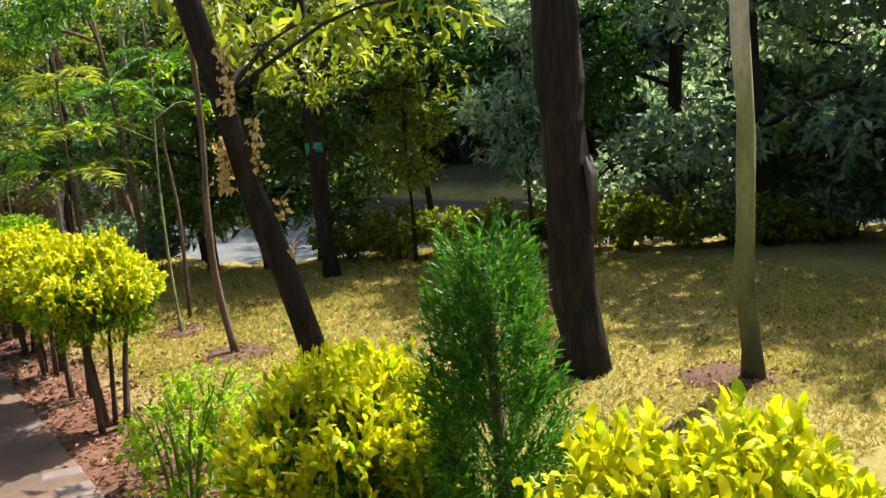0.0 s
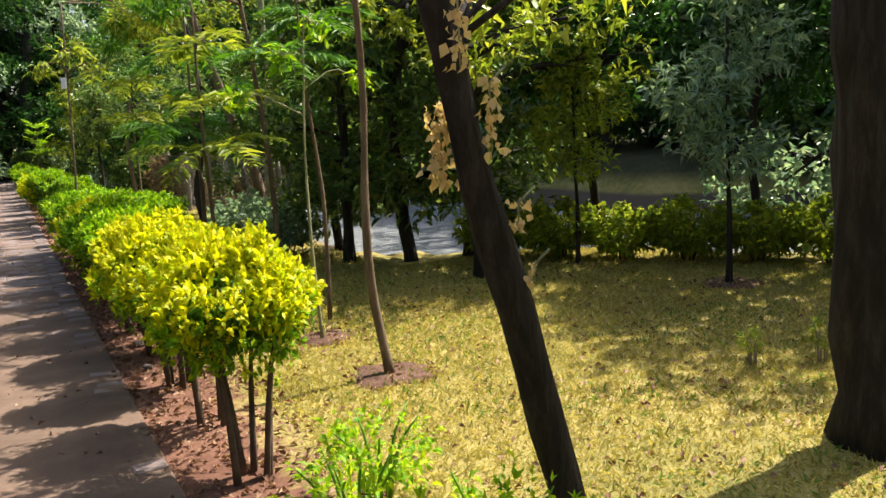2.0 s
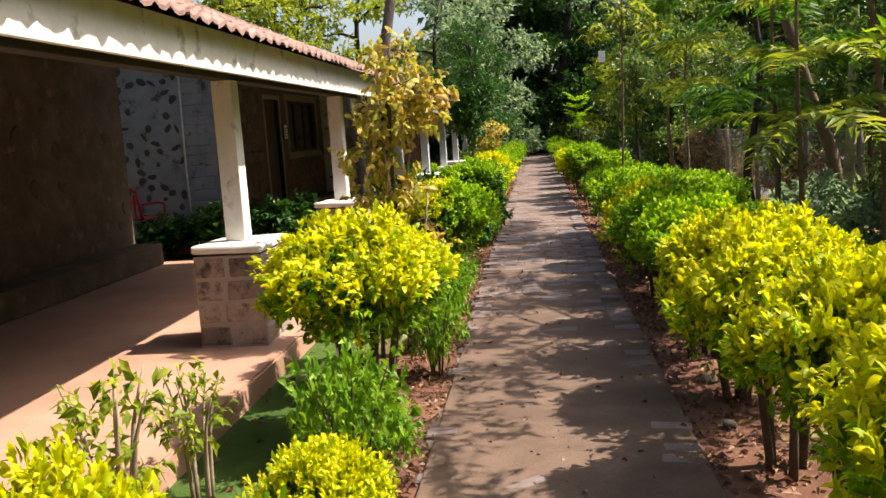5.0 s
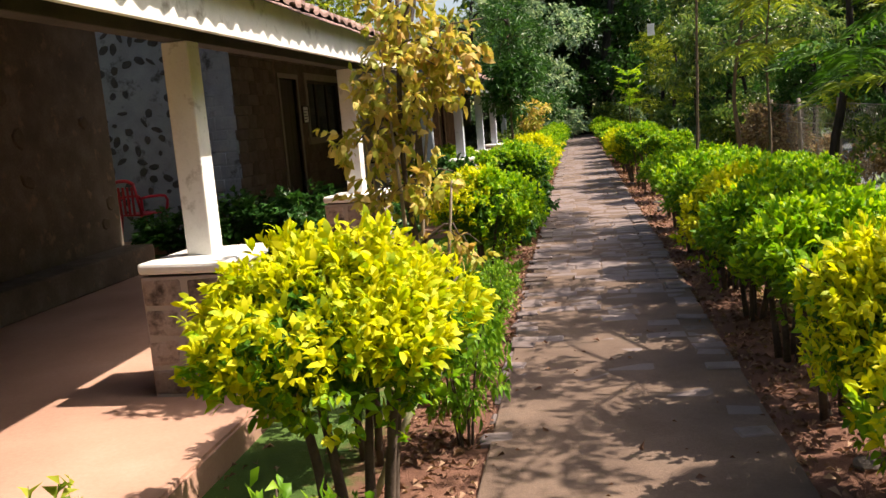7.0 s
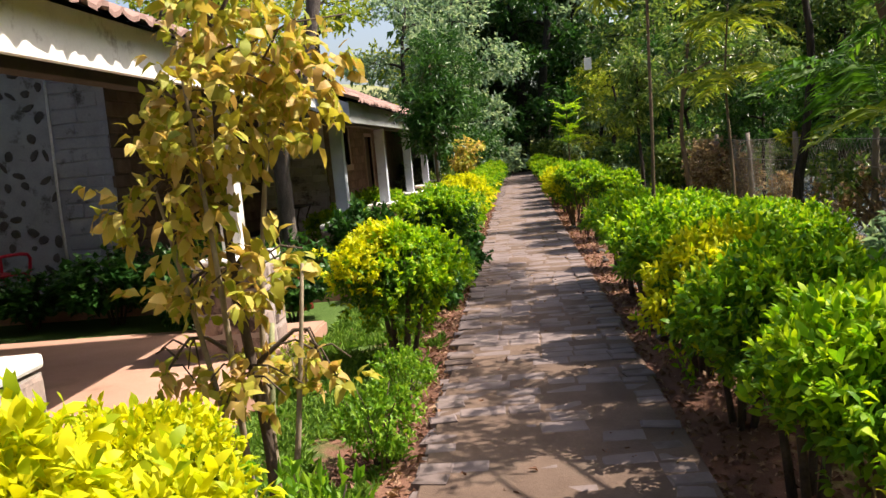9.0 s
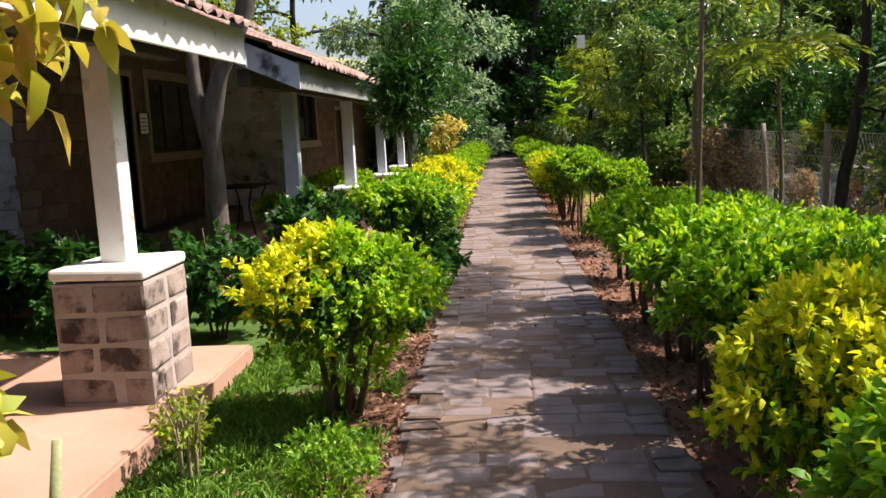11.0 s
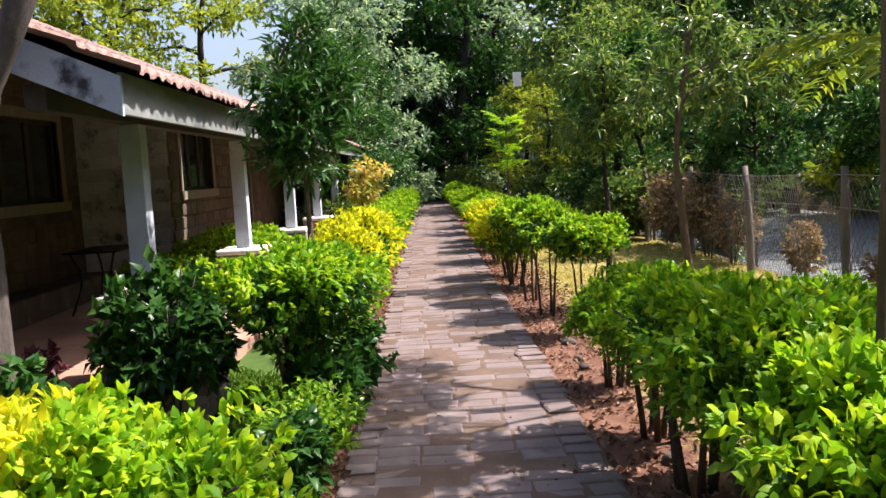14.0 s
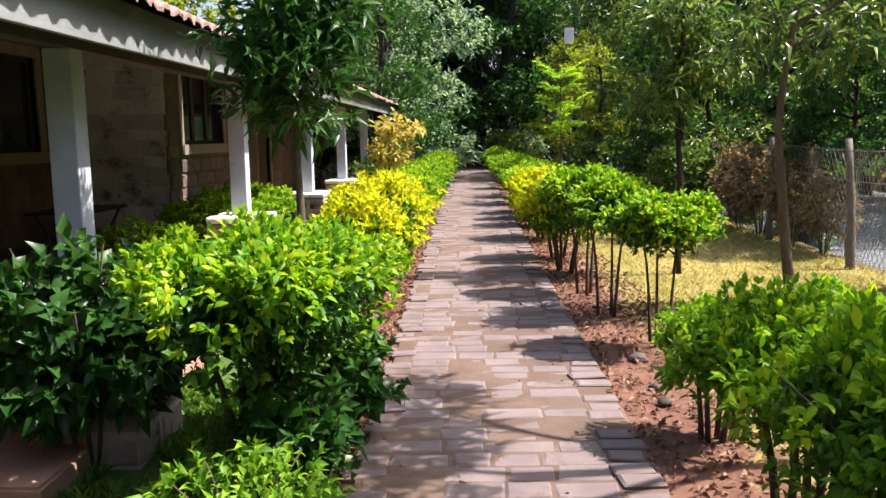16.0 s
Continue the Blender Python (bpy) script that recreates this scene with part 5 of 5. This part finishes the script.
def undergrow(n, x0, x1, y0, y1, pick, ok=None, s0=0.8, s1=1.3):
    for _ in range(n):
        for _try in range(30):
            x, y = rf.uniform(x0, x1), rf.uniform(y0, y1)
            if ok is None or ok(x, y):
                usp[rf.choice(pick)].append((x, y, rf.uniform(0, 360), rf.uniform(s0, s1)))
                break


def far_edge(x, y):
    return 6.6 < min(x - 4.3, 0.688 * x + 0.726 * y - 11.8) < 9.5


undergrow(30, 8, 20, -6, 36, (0, 1), far_edge, 1.0, 1.6)
undergrow(20, 8.2, 13, -4, 6.6, (0, 1), None, 0.8, 1.3)
undergrow(12, 2.6, 4.0, 26, 40, (0, 1), None, 0.6, 1.0)
undergrow(14, -3.5, 3.2, 47, 50, (0, 1, 2), None, 0.9, 1.4)
undergrow(7, -3.6, -1.6, 30, 38, (0, 1, 2), None, 0.7, 1.0)
undergrow(5, 4.3, 4.9, 22.5, 28, (0, 1), None, 0.4, 0.6)
# the low row along the far side of the lawn
for k in range(9):
    q = k / 8
    usp[2].append((5.5 + 3.6 * q, 10.2 - 4.6 * q, 40 * k, 0.85 + 0.1 * (k % 2)))
usp[1] += [(3.5, 12.3, 0, 0.6), (3.3, 13.4, 50, 0.7), (8.6, 6.4, 0, 0.7), (9.3, 5.5, 0, 0.8)]
for proto, sp in zip(under, usp):
    place_down(proto, at_ground(sp))

# far woods: one mass of foliage behind the trees
rng = np.random.default_rng(8)


def woods_band(n, xy0, xy1, depth, h, size):
    u = rng.uniform(0, 1, n)
    a, b = np.array(xy0), np.array(xy1)
    nrm = np.array([b[1] - a[1], a[0] - b[0]]) / np.linalg.norm(b - a)
    off = rng.uniform(0, depth, n)
    xy = a + (b - a) * u[:, None] + nrm * off[:, None]
    top = h * (0.8 + 0.2 * np.sin(u * 37) + 0.12 * np.sin(u * 91))
    z = top * rng.uniform(0, 1, n) ** 0.8
    return np.concatenate([xy, z[:, None]], 1), np.full(n, size)


bands = [woods_band(9000, (22, 60), (24, 5), 5, 9, 0.5), woods_band(7000, (24, 5), (16, -22), 5, 9, 0.5), woods_band(16000, (-6, 57), (26, 58), 6, 16, 0.5),
         woods_band(5000, (-16, 44), (-16, -10), 5, 8, 0.5), woods_band(5000, (-16, -12), (18, -20), 4, 7, 0.45)]
pts_w = np.concatenate([b[0] for b in bands])
woods = new("far_woods", leaf_mesh("far_woods", pts_w, unit_vectors(rng, len(pts_w)), 0.55, 0.6, FOREST, rng, light=True))
tagged(woods, "dense dark green woods round the garden", "woods", kind="stuff")

# a hill beyond
bm = bmesh.new()
hv = []
for i in range(41):
    x = -160 + i * 6
    h = 22 * math.exp(-((x + 60) / 55) ** 2) + 3 * noise.noise(Vector((x * 0.05, 0, 0))) + 1
    hv.append([bm.verts.new((x, 190 + 12 * q, max(0.0, h * math.sin(q * math.pi / 6)) - 0.2 + (noise.noise(Vector((x * 0.3, q, 1))) if 0 < q < 6 else 0))) for q in range(7)])
for a, b in zip(hv, hv[1:]):
    for q in range(6):
        bm.faces.new((a[q], b[q], b[q + 1], a[q + 1])).smooth = True
solid("hill_backdrop", bm, HILL, "hazy scrub-covered hill in the distance", "hill", kind="structure")

# ---- lawn trees and their soil rings ----
tree("young_tree", (5.85, 9.15, 0), [(0, 0, -0.03), (0.02, 0, 0.6), (0.0, 0, 1.1), (0, 0, 1.9)], 0.03, 0.012, BARK,
     [(0, 0, 1.2, 0.5, 0.5, 0.3), (-0.3, 0.1, 1.6, 0.5, 0.5, 0.3), (0.35, 0, 1.7, 0.5, 0.5, 0.35), (0, 0, 2.1, 0.5, 0.5, 0.35)], OLIVE, 0.10, 0.4, 6, "young yellow-green tree at the lawn's edge", 41, 420)
tree("young_tree", (6.2, 7.25, 0), [(0, 0, -0.03), (0.02, 0, 0.6), (0.0, 0, 1.1), (0, 0, 2.6)], 0.035, 0.014, BARK,
     [(0, 0, 1.3, 0.6, 0.6, 0.35), (-0.3, 0.1, 1.8, 0.6, 0.6, 0.35), (0.35, 0, 2.2, 0.6, 0.6, 0.4), (0, 0, 2.8, 0.6, 0.6, 0.35)], BLUEGREEN, 0.12, 0.3, 6, "young blue-green tree, paled for haze, in a bare soil ring", 42, 520)
tree("fading_tree", (-0.98, 23.2, 0), [(0, 0, -0.03), (0.0, 0, 0.6), (0.0, 0, 1.0), (0, 0, 1.6)], 0.02, 0.01, STEM,
     [(0, 0, 1.25, 0.35, 0.35, 0.2), (0.1, 0.1, 1.55, 0.35, 0.35, 0.2)], AUTUMN, 0.12, 0.35, 6, "small tree with yellow and pinkish leaves", 43, 130)


def soil_ring(x, y, r):
    bm = bmesh.new()
    c = bm.verts.new((0, 0, 0.005))
    ring1, ring2 = [], []
    for k in range(22):
        a = 2 * math.pi * k / 22
        w = 1 + 0.45 * noise.noise(Vector((math.cos(a) * 2.6 + x, math.sin(a) * 2.6, y)))
        ring1.append(bm.verts.new((r * 0.75 * w * math.cos(a), r * 0.75 * w * math.sin(a), 0.012 + 0.012 * noise.noise(Vector((a * 3, x, y))))))
        ring2.append(bm.verts.new((r * w * math.cos(a), r * w * math.sin(a), -0.03)))
    for k in range(22):
        j = (k + 1) % 22
        bm.faces.new((c, ring1[k], ring1[j])).smooth = True
        bm.faces.new((ring1[k], ring2[k], ring2[j], ring1[j])).smooth = True
    ob = solid("soil_ring", bm, SOIL, "ring of bare red soil round a tree", "soil", "soil rings")
    ob.location = (x, y, 0.01)


SOIL = surface("red_soil", [(0.25, (0.05, 0.024, 0.016)), (0.5, (0.10, 0.052, 0.036)), (0.8, (0.19, 0.11, 0.08))], 8, 60, 0.95, 1.0)
for x, y, r in ((2.38, 6.45, 0.30), (2.33, 7.7, 0.26), (6.2, 7.2, 0.34), (4.2, 3.2, 0.3)):
    soil_ring(x, y, r)

# dry rags on the leaning tree, in scraps that hang from the bark
def rag_clump(x, y, z, n, seed, long, label):
    rng_r = np.random.default_rng(seed)
    t = thing("dry_bark_rag", (x, y, z), label, "bark")
    bm = bmesh.new()
    tube(bm, [(0.05, -0.02, 0.05), (0.0, 0.0, 0.0), (0, 0, -long)], [0.004, 0.004, 0.002], 5)
    part("fibre", bm, BARK_PALE, t)
    for k in range(2 * n):
        ob = new("scrap", SCRAPS[k % len(SCRAPS)])
        ob.parent = t
        ob.matrix_basis = pose(*rng_r.normal(0, 0.02, 2), rng_r.uniform(-long, 0.02), *rng_r.normal(0, 22, 2), rng_r.uniform(0, 360)) @ Matrix.Diagonal((*rng_r.uniform(0.24, 0.48, 3), 1))


_rs = np.random.default_rng(4)
SCRAPS = [leaf_mesh("scrap", np.zeros((1, 3)), np.array([[0.15, 0.1, -1.0]]), 0.08, _rs.uniform(0.55, 0.95), STRAW, _rs, fold=0.18, droop=0.3) for _ in range(8)]
for x, y, z, n, seed, long in ((1.41, 3.72, 1.66, 74, 3, 0.24), (1.50, 3.57, 1.72, 26, 4, 0.2), (1.38, 3.52, 2.02, 34, 5, 0.26), (1.60, 3.60, 1.36, 10, 6, 0.08), (1.66, 3.62, 1.16, 7, 7, 0.06)):
    rag_clump(x, y, z, n, seed, long, "pale dry rag of bark hanging on the leaning trunk")

# scar of torn bark on the thick tree
scar = thing("torn_bark", (3.755, 4.01, 1.15), "torn grey-brown bark bulging from the thick trunk", "bark")
for k in range(9):
    bm = bmesh.new()
    a = -1.35 + 0.15 * k
    c_a, s_a = math.cos(a), math.sin(a)
    tube(bm, [(0.15 * c_a, 0.15 * s_a, 0.24 - 0.03 * (k % 3)), (0.165 * c_a, 0.165 * s_a, 0.12), (0.172 * c_a, 0.172 * s_a, -0.04), (0.155 * c_a, 0.155 * s_a, -0.24 - 0.04 * (k % 2))], [0.01, 0.026, 0.024, 0.008], 6, 0.6)
    part("bark_strip", bm, GREYBARK, scar)
bm = bmesh.new()
tube(bm, [(4.62, 9.25, 1.50), (4.62, 9.25, 1.56), (4.62, 9.25, 1.62)], [0.106, 0.108, 0.104], 16, 0.05)
solid("cloth_band", bm, GREENCLOTH, "faded green band tied round a dark trunk", "band")

# ---- fence along the river ----
fence = thing("fence", (0, 0, 0), "sagging wire mesh fence on wooden posts", "fence")
fence_y = [14.2, 16.5, 18.85, 21.5, 23.9, 26.2, 28.5, 31.0, 34.0]


def fence_x(y):
    return 3.98 + 0.06 * math.sin(y * 0.9)


for k, y in enumerate(fence_y):
    bm = bmesh.new()
    lean_f = (0.10, -0.05, 0.03, 0.16, 0.02)[k % 5]
    tube(bm, resample([(fence_x(y) - lean_f * 0.3, y - lean_f, -0.3), (fence_x(y), y, 0.6), (fence_x(y) + 0.01, y + lean_f, 1.34)], 6), [0.048, 0.046, 0.044, 0.043, 0.041, 0.036], 8, 0.4)
    part("post", bm, POSTWOOD, fence)
for z in (1.26, 0.95):
    bm = bmesh.new()
    tube(bm, resample([(fence_x(y) - 0.04, y, z - (0.04 if i % 2 else 0)) for i, y in enumerate(fence_y)], 34), [0.005] * 34, 5)
    part("wire", bm, WIRE, fence)
bm = bmesh.new()
y = 14.0
while y < 30:
    for sg in (1, -1):
        za, zb = 0.05, 1.24
        ya, yb = y, y + sg * (zb - za) * 0.62
        pts_m = [Vector((fence_x(ya + (yb - ya) * q) + 0.035 * math.sin(5 * (ya + (yb - ya) * q)), ya + (yb - ya) * q, za + (zb - za) * q)) for q in (0, 0.33, 0.66, 1)]
        tube(bm, pts_m, [0.0028] * 4, 3, cap=False)
    y += 0.085
net = part("mesh", bm, WIRE, fence, "diamond wire netting")
net["kind"] = "stuff"

place(wild_shrub("dry_creeper", 81, 0.35, 0.6, 1.2, DRYVINE, 0.09, 260, "dry brown creeper tangled in the fence", category="creeper", low=0.15), [(4.12, 20.2, 0, 0.62), (4.15, 22.5, 40, 0.75), (4.15, 18.2, 100, 0.7), (4.1, 23.4, 10, 1.1), (4.1, 24.5, 60, 1.1), (4.12, 25.5, 130, 1.05), (4.1, 26.6, 160, 1.1), (4.12, 27.8, 20, 1.1), (4.12, 16.6, 60, 0.8)])
place(wild_shrub("fence_creeper", 82, 0.3, 0.45, 0.5, OLIVE, 0.10, 120, "yellow-green creeper on top of the fence", category="creeper", low=0.3), [(4.1, 19.3, 0, 1.0)])
bpy.data.objects["fence_creeper"].location.z = 0.95

# ---- things at the verandas ----


def plastic_chair(at, turn):
    t = thing("plastic_chair", at, "red plastic chair standing by the whitewashed wall", "chair")
    t.rotation_euler = (0, 0, radians(turn))
    seat = soft_box(-0.21, 0.21, -0.21, 0.21, 0.42, 0.445, 0.012)
    part("seat", seat, REDPLASTIC, t)
    for sx in (-1, 1):
        for sy in (-1, 1):
            bm = bmesh.new()
            tube(bm, [(sx * 0.24, sy * 0.24, 0), (sx * 0.20, sy * 0.2, 0.43)], [0.022, 0.026], 8)
            part("leg", bm, REDPLASTIC, t)
        bm = bmesh.new()
        tube(bm, resample([(sx * 0.24, -0.2, 0.44), (sx * 0.26, -0.2, 0.64), (sx * 0.26, 0.05, 0.67), (sx * 0.23, 0.22, 0.66)], 9), [0.02] * 9, 8)
        part("armrest", bm, REDPLASTIC, t)
        bm = bmesh.new()
        tube(bm, [(sx * 0.2, 0.2, 0.43), (sx * 0.19, 0.28, 0.86)], [0.022, 0.02], 8)
        part("back_post", bm, REDPLASTIC, t)
    for i in range(4):
        part("back_slat", soft_box(-0.14 + i * 0.085, -0.10 + i * 0.085, 0.245, 0.262, 0.45, 0.82, 0.006), REDPLASTIC, t)
    bm = bmesh.new()
    tube(bm, resample([(-0.2, 0.28, 0.85), (-0.1, 0.29, 0.9), (0.1, 0.29, 0.9), (0.2, 0.28, 0.85)], 9), [0.025] * 9, 8)
    part("top_rail", bm, REDPLASTIC, t)


plastic_chair((-5.95, 15.85, 0.12), 160)
bm = bmesh.new()
tube(bm, [(-5.35, 16.27, 0.15), (-5.36, 16.27, 1.2), (-5.33, 16.27, 2.75)], [0.016] * 3, 8)
solid("drain_pipe", bm, PIPE, "thin white pipe running down the whitewashed wall", "pipe")
board = thing("notice_board", (-4.62, 19.36, 1.76), "small framed notice on the veranda wall", "notice")
part("panel", soft_box(-0.02, 0.0, -0.14, 0.14, -0.13, 0.13, 0.004), PAPER, board)
for a, b, c, d in ((-0.16, -0.14, -0.15, 0.15), (0.14, 0.16, -0.15, 0.15), (-0.14, 0.14, 0.13, 0.15), (-0.14, 0.14, -0.15, -0.13)):
    part("frame_strip", soft_box(-0.02, 0.012, a, b, c, d, 0.003), WOOD, board)
for k in range(4):
    part("text_line", soft_box(0.0, 0.002, -0.1, 0.1 - 0.05 * (k % 2), 0.06 - 0.05 * k, 0.075 - 0.05 * k, 0.0005), IRON, board)
table = thing("iron_table", (-3.75, 20.6, 0.12), "small dark iron table on the veranda", "table")
part("tabletop", soft_box(-0.3, 0.3, -0.45, 0.45, 0.68, 0.705, 0.008), IRON, table)
for sx in (-1, 1):
    for sy in (-1, 1):
        bm = bmesh.new()
        tube(bm, resample([(sx * 0.26, sy * 0.4, 0), (sx * 0.16, sy * 0.3, 0.4), (sx * 0.24, sy * 0.38, 0.68)], 7), [0.014] * 7, 6)
        part("leg", bm, IRON, table)
sign = thing("hanging_sign", (2.44, 33.1, 3.7), "small white board hung in a tree", "sign")
part("panel", soft_box(-0.11, 0.11, -0.01, 0.01, -0.18, 0.18, 0.004), PAPER, sign)
bm = bmesh.new()
tube(bm, [(0, 0, 0.18), (0.0, 0, 0.5), (0.05, 0.2, 0.9)], [0.004] * 3, 5)
part("cord", bm, IRON, sign)
band = bmesh.new()
tube(band, [(-2.32, 15.3, -0.02), (-2.335, 15.315, 0.2), (-2.355, 15.33, 0.42)], [0.14, 0.122, 0.113], 14, 0.1)
solid("red_trunk_paint", band, REDPAINT, "band of red paint round the foot of a tree", "painted band")

# ---- grass, litter ----
rng = np.random.default_rng(12)


def blades(name, n, x0, x1, y0, y1, size, material, label, dens=None):
    p = np.stack([rng.uniform(x0, x1, n), rng.uniform(y0, y1, n), np.zeros(n)], 1)
    if dens:
        p = p[np.array([dens(*q) for q in p])]
    p[:, 2] = [river_depth(q[0], q[1]) - 0.005 for q in p]
    d = np.stack([rng.normal(0, 0.55, len(p)), rng.normal(0, 0.55, len(p)), np.full(len(p), 0.7)], 1)
    tagged(new(name, leaf_mesh(name, p, d, size, 0.16, material, rng, light=True)), label, "grass", kind="stuff")


def on_lawn(x, y, z):
    return min(x - 4.3, 0.688 * x + 0.726 * y - 11.8) < 0.2


blades("lawn_grass", 110000, 1.5, 7.5, 2.0, 10.5, 0.042, BLADE, "short dry yellow-green lawn grass", on_lawn)
blades("lawn_grass", 22000, 1.6, 4.2, 10.5, 26, 0.05, BLADE, "short dry yellow lawn grass by the fence", on_lawn)
blades("lawn_tufts", 14000, 1.5, 7.5, 2.0, 10.5, 0.05, GREENBLADE, "green tufts among the dry lawn grass", lambda x, y, z: on_lawn(x, y, z) and noise.noise(Vector((x * 0.9, y * 0.9, 5))) + 0.5 * noise.noise(Vector((x * 3.1, y * 3.1, 9))) > 0.08)
blades("verge_grass", 30000, -1.72, -0.62, 9.8, 18, 0.075, GREENBLADE, "green grass between veranda and path", lambda x, y, z: noise.noise(Vector((x * 1.7, y * 1.7, 3))) > -0.3 and (x < -0.85 or noise.noise(Vector((x * 3, y * 2, 7))) > 0.1))


def litter(n, x0, x1, y0, y1):
    p = np.stack([rng.uniform(x0, x1, n), rng.uniform(y0, y1, n), rng.uniform(0.004, 0.02, n)], 1)
    d = np.stack([rng.normal(0, 1, n), rng.normal(0, 1, n), rng.normal(0, 0.25, n)], 1)
    return p, d


lits = [litter(9000, 0.78, 1.6, 1, 30), litter(5000, -0.95, -0.5, 4, 28), litter(700, -0.5, 0.8, 4, 24), litter(1500, 1.6, 6, 3, 10), litter(300, -1.7, -1.0, 4, 14)] + [litter(70, x - 0.3, x + 0.3, y - 0.3, y + 0.3) for x, y in ((2.38, 6.45), (2.33, 7.7), (4.2, 3.2), (6.2, 7.2))]
tagged(new("leaf_litter", leaf_mesh("leaf_litter", np.concatenate([a for a, b in lits]), np.concatenate([b for a, b in lits]), 0.05, 0.5, DRY, rng, fold=0.5)),
       "fallen dry brown leaves along the path", "leaf litter", kind="stuff")
for k in range(16):
    r = random.Random(k)
    bm = bmesh.new()
    bmesh.ops.create_icosphere(bm, subdivisions=2, radius=r.uniform(0.03, 0.075))
    for v in bm.verts:
        v.co += noise.noise_vector(v.co * 9 + Vector((k, 0, 0))) * 0.03
        v.co.z *= 0.6
    y = r.uniform(6, 22)
    ob = solid("stone", bm, ROCK, "loose grey-brown stone at the path's edge", "stone", "loose stones")
    ob.location = ((0.92 + r.uniform(0, 0.2)) if k % 3 else (-0.68 - r.uniform(0, 0.2)), y, 0.02)

# ---- path ----
X0, X1 = -0.50, 0.80
path = tagged(new("path", finish(soft_box(X0, X1, -6, 51, -0.06, 0.024, 0.01), "path", JOINT)), "narrow garden path paved with worn stone setts", "path", kind="structure")
rp = random.Random(99)


def sett(w, l, h, seed):
    """A worn sett with rounded top edges."""
    q = random.Random(seed)
    bm = bmesh.new()
    e = 0.012
    lo = [bm.verts.new((sx * w / 2 + q.uniform(-0.006, 0.006), sy * l / 2 + q.uniform(-0.006, 0.006), 0)) for sx, sy in ((-1, -1), (1, -1), (1, 1), (-1, 1))]
    md = [bm.verts.new((v.co.x, v.co.y, h - 0.007)) for v in lo]
    hi = [bm.verts.new((v.co.x * (1 - 2 * e / w), v.co.y * (1 - 2 * e / l), h + q.uniform(-0.003, 0.003))) for v in lo]
    for ring_a, ring_b in ((lo, md), (md, hi)):
        for k in range(4):
            bm.faces.new((ring_a[k], ring_a[(k + 1) % 4], ring_b[(k + 1) % 4], ring_b[k])).smooth = False
    bm.faces.new(hi)
    return bm


FIELD = [finish(sett(0.222, 0.158, 0.026, k), "sett", PAVER) for k in range(8)]
EDGE = [finish(sett(0.19, 0.125, 0.034, 20 + k), "edge_stone", PAVER) for k in range(6)]
jv, jf = [], []
pieces = []
y = -4.0
row = 0
while y < 50:
    depth = rp.uniform(0.14, 0.19)
    cuts = [-0.385] + sorted(-0.385 + 0.993 * (k / 4 + rp.uniform(-0.055, 0.055)) for k in (1, 2, 3)) + [0.608]
    for a, b in zip(cuts, cuts[1:]):
        pieces.append((FIELD[rp.randrange(8)], "sett", (a + b) / 2, y + depth / 2 + rp.uniform(-0.012, 0.012), rp.uniform(-0.008, 0.004), rp.uniform(-2.5, 2.5), (b - a - 0.008) / 0.222, (depth - 0.008) / 0.158))
    y += depth
y = -4.0
while y < 50:
    for x in (-0.455, 0.695):
        if rp.random() < (0.85 if y > 10 else 0.35):
            pieces.append((EDGE[rp.randrange(6)], "edge_stone", x + rp.uniform(-0.02, 0.02), y + rp.uniform(-0.01, 0.01), rp.uniform(-0.016, 0.008), rp.uniform(-9, 9), rp.uniform(0.75, 1.15), rp.uniform(0.8, 1.1)))
    y += 0.142
for me, nm, x, y, z, a, wx, wy in pieces:
    z -= 0.009 * min(max((12.5 - y) / 3.5, 0), 1) + 0.004
    if 12.6 < y < 19.6:
        ob = new(nm, me)
        ob.parent = path
        ob.matrix_basis = pose(x, y, 0.006 + z, 0, 0, a) @ Matrix.Diagonal((wx, wy, 1, 1))
    else:
        m = pose(x, y, 0.006 + z, 0, 0, a) @ Matrix.Diagonal((wx, wy, 1, 1))
        k = len(jv)
        jv += [tuple(m @ v.co) for v in me.vertices]
        jf += [tuple(k + i for i in p.vertices) for p in me.polygons]
rest = bpy.data.meshes.new("setts")
rest.from_pydata(jv, [], jf)
rest.materials.append(PAVER)
ob = new("setts", rest)
ob.parent = path
tagged(ob, "worn stone setts of the path's further stretches", kind="stuff")
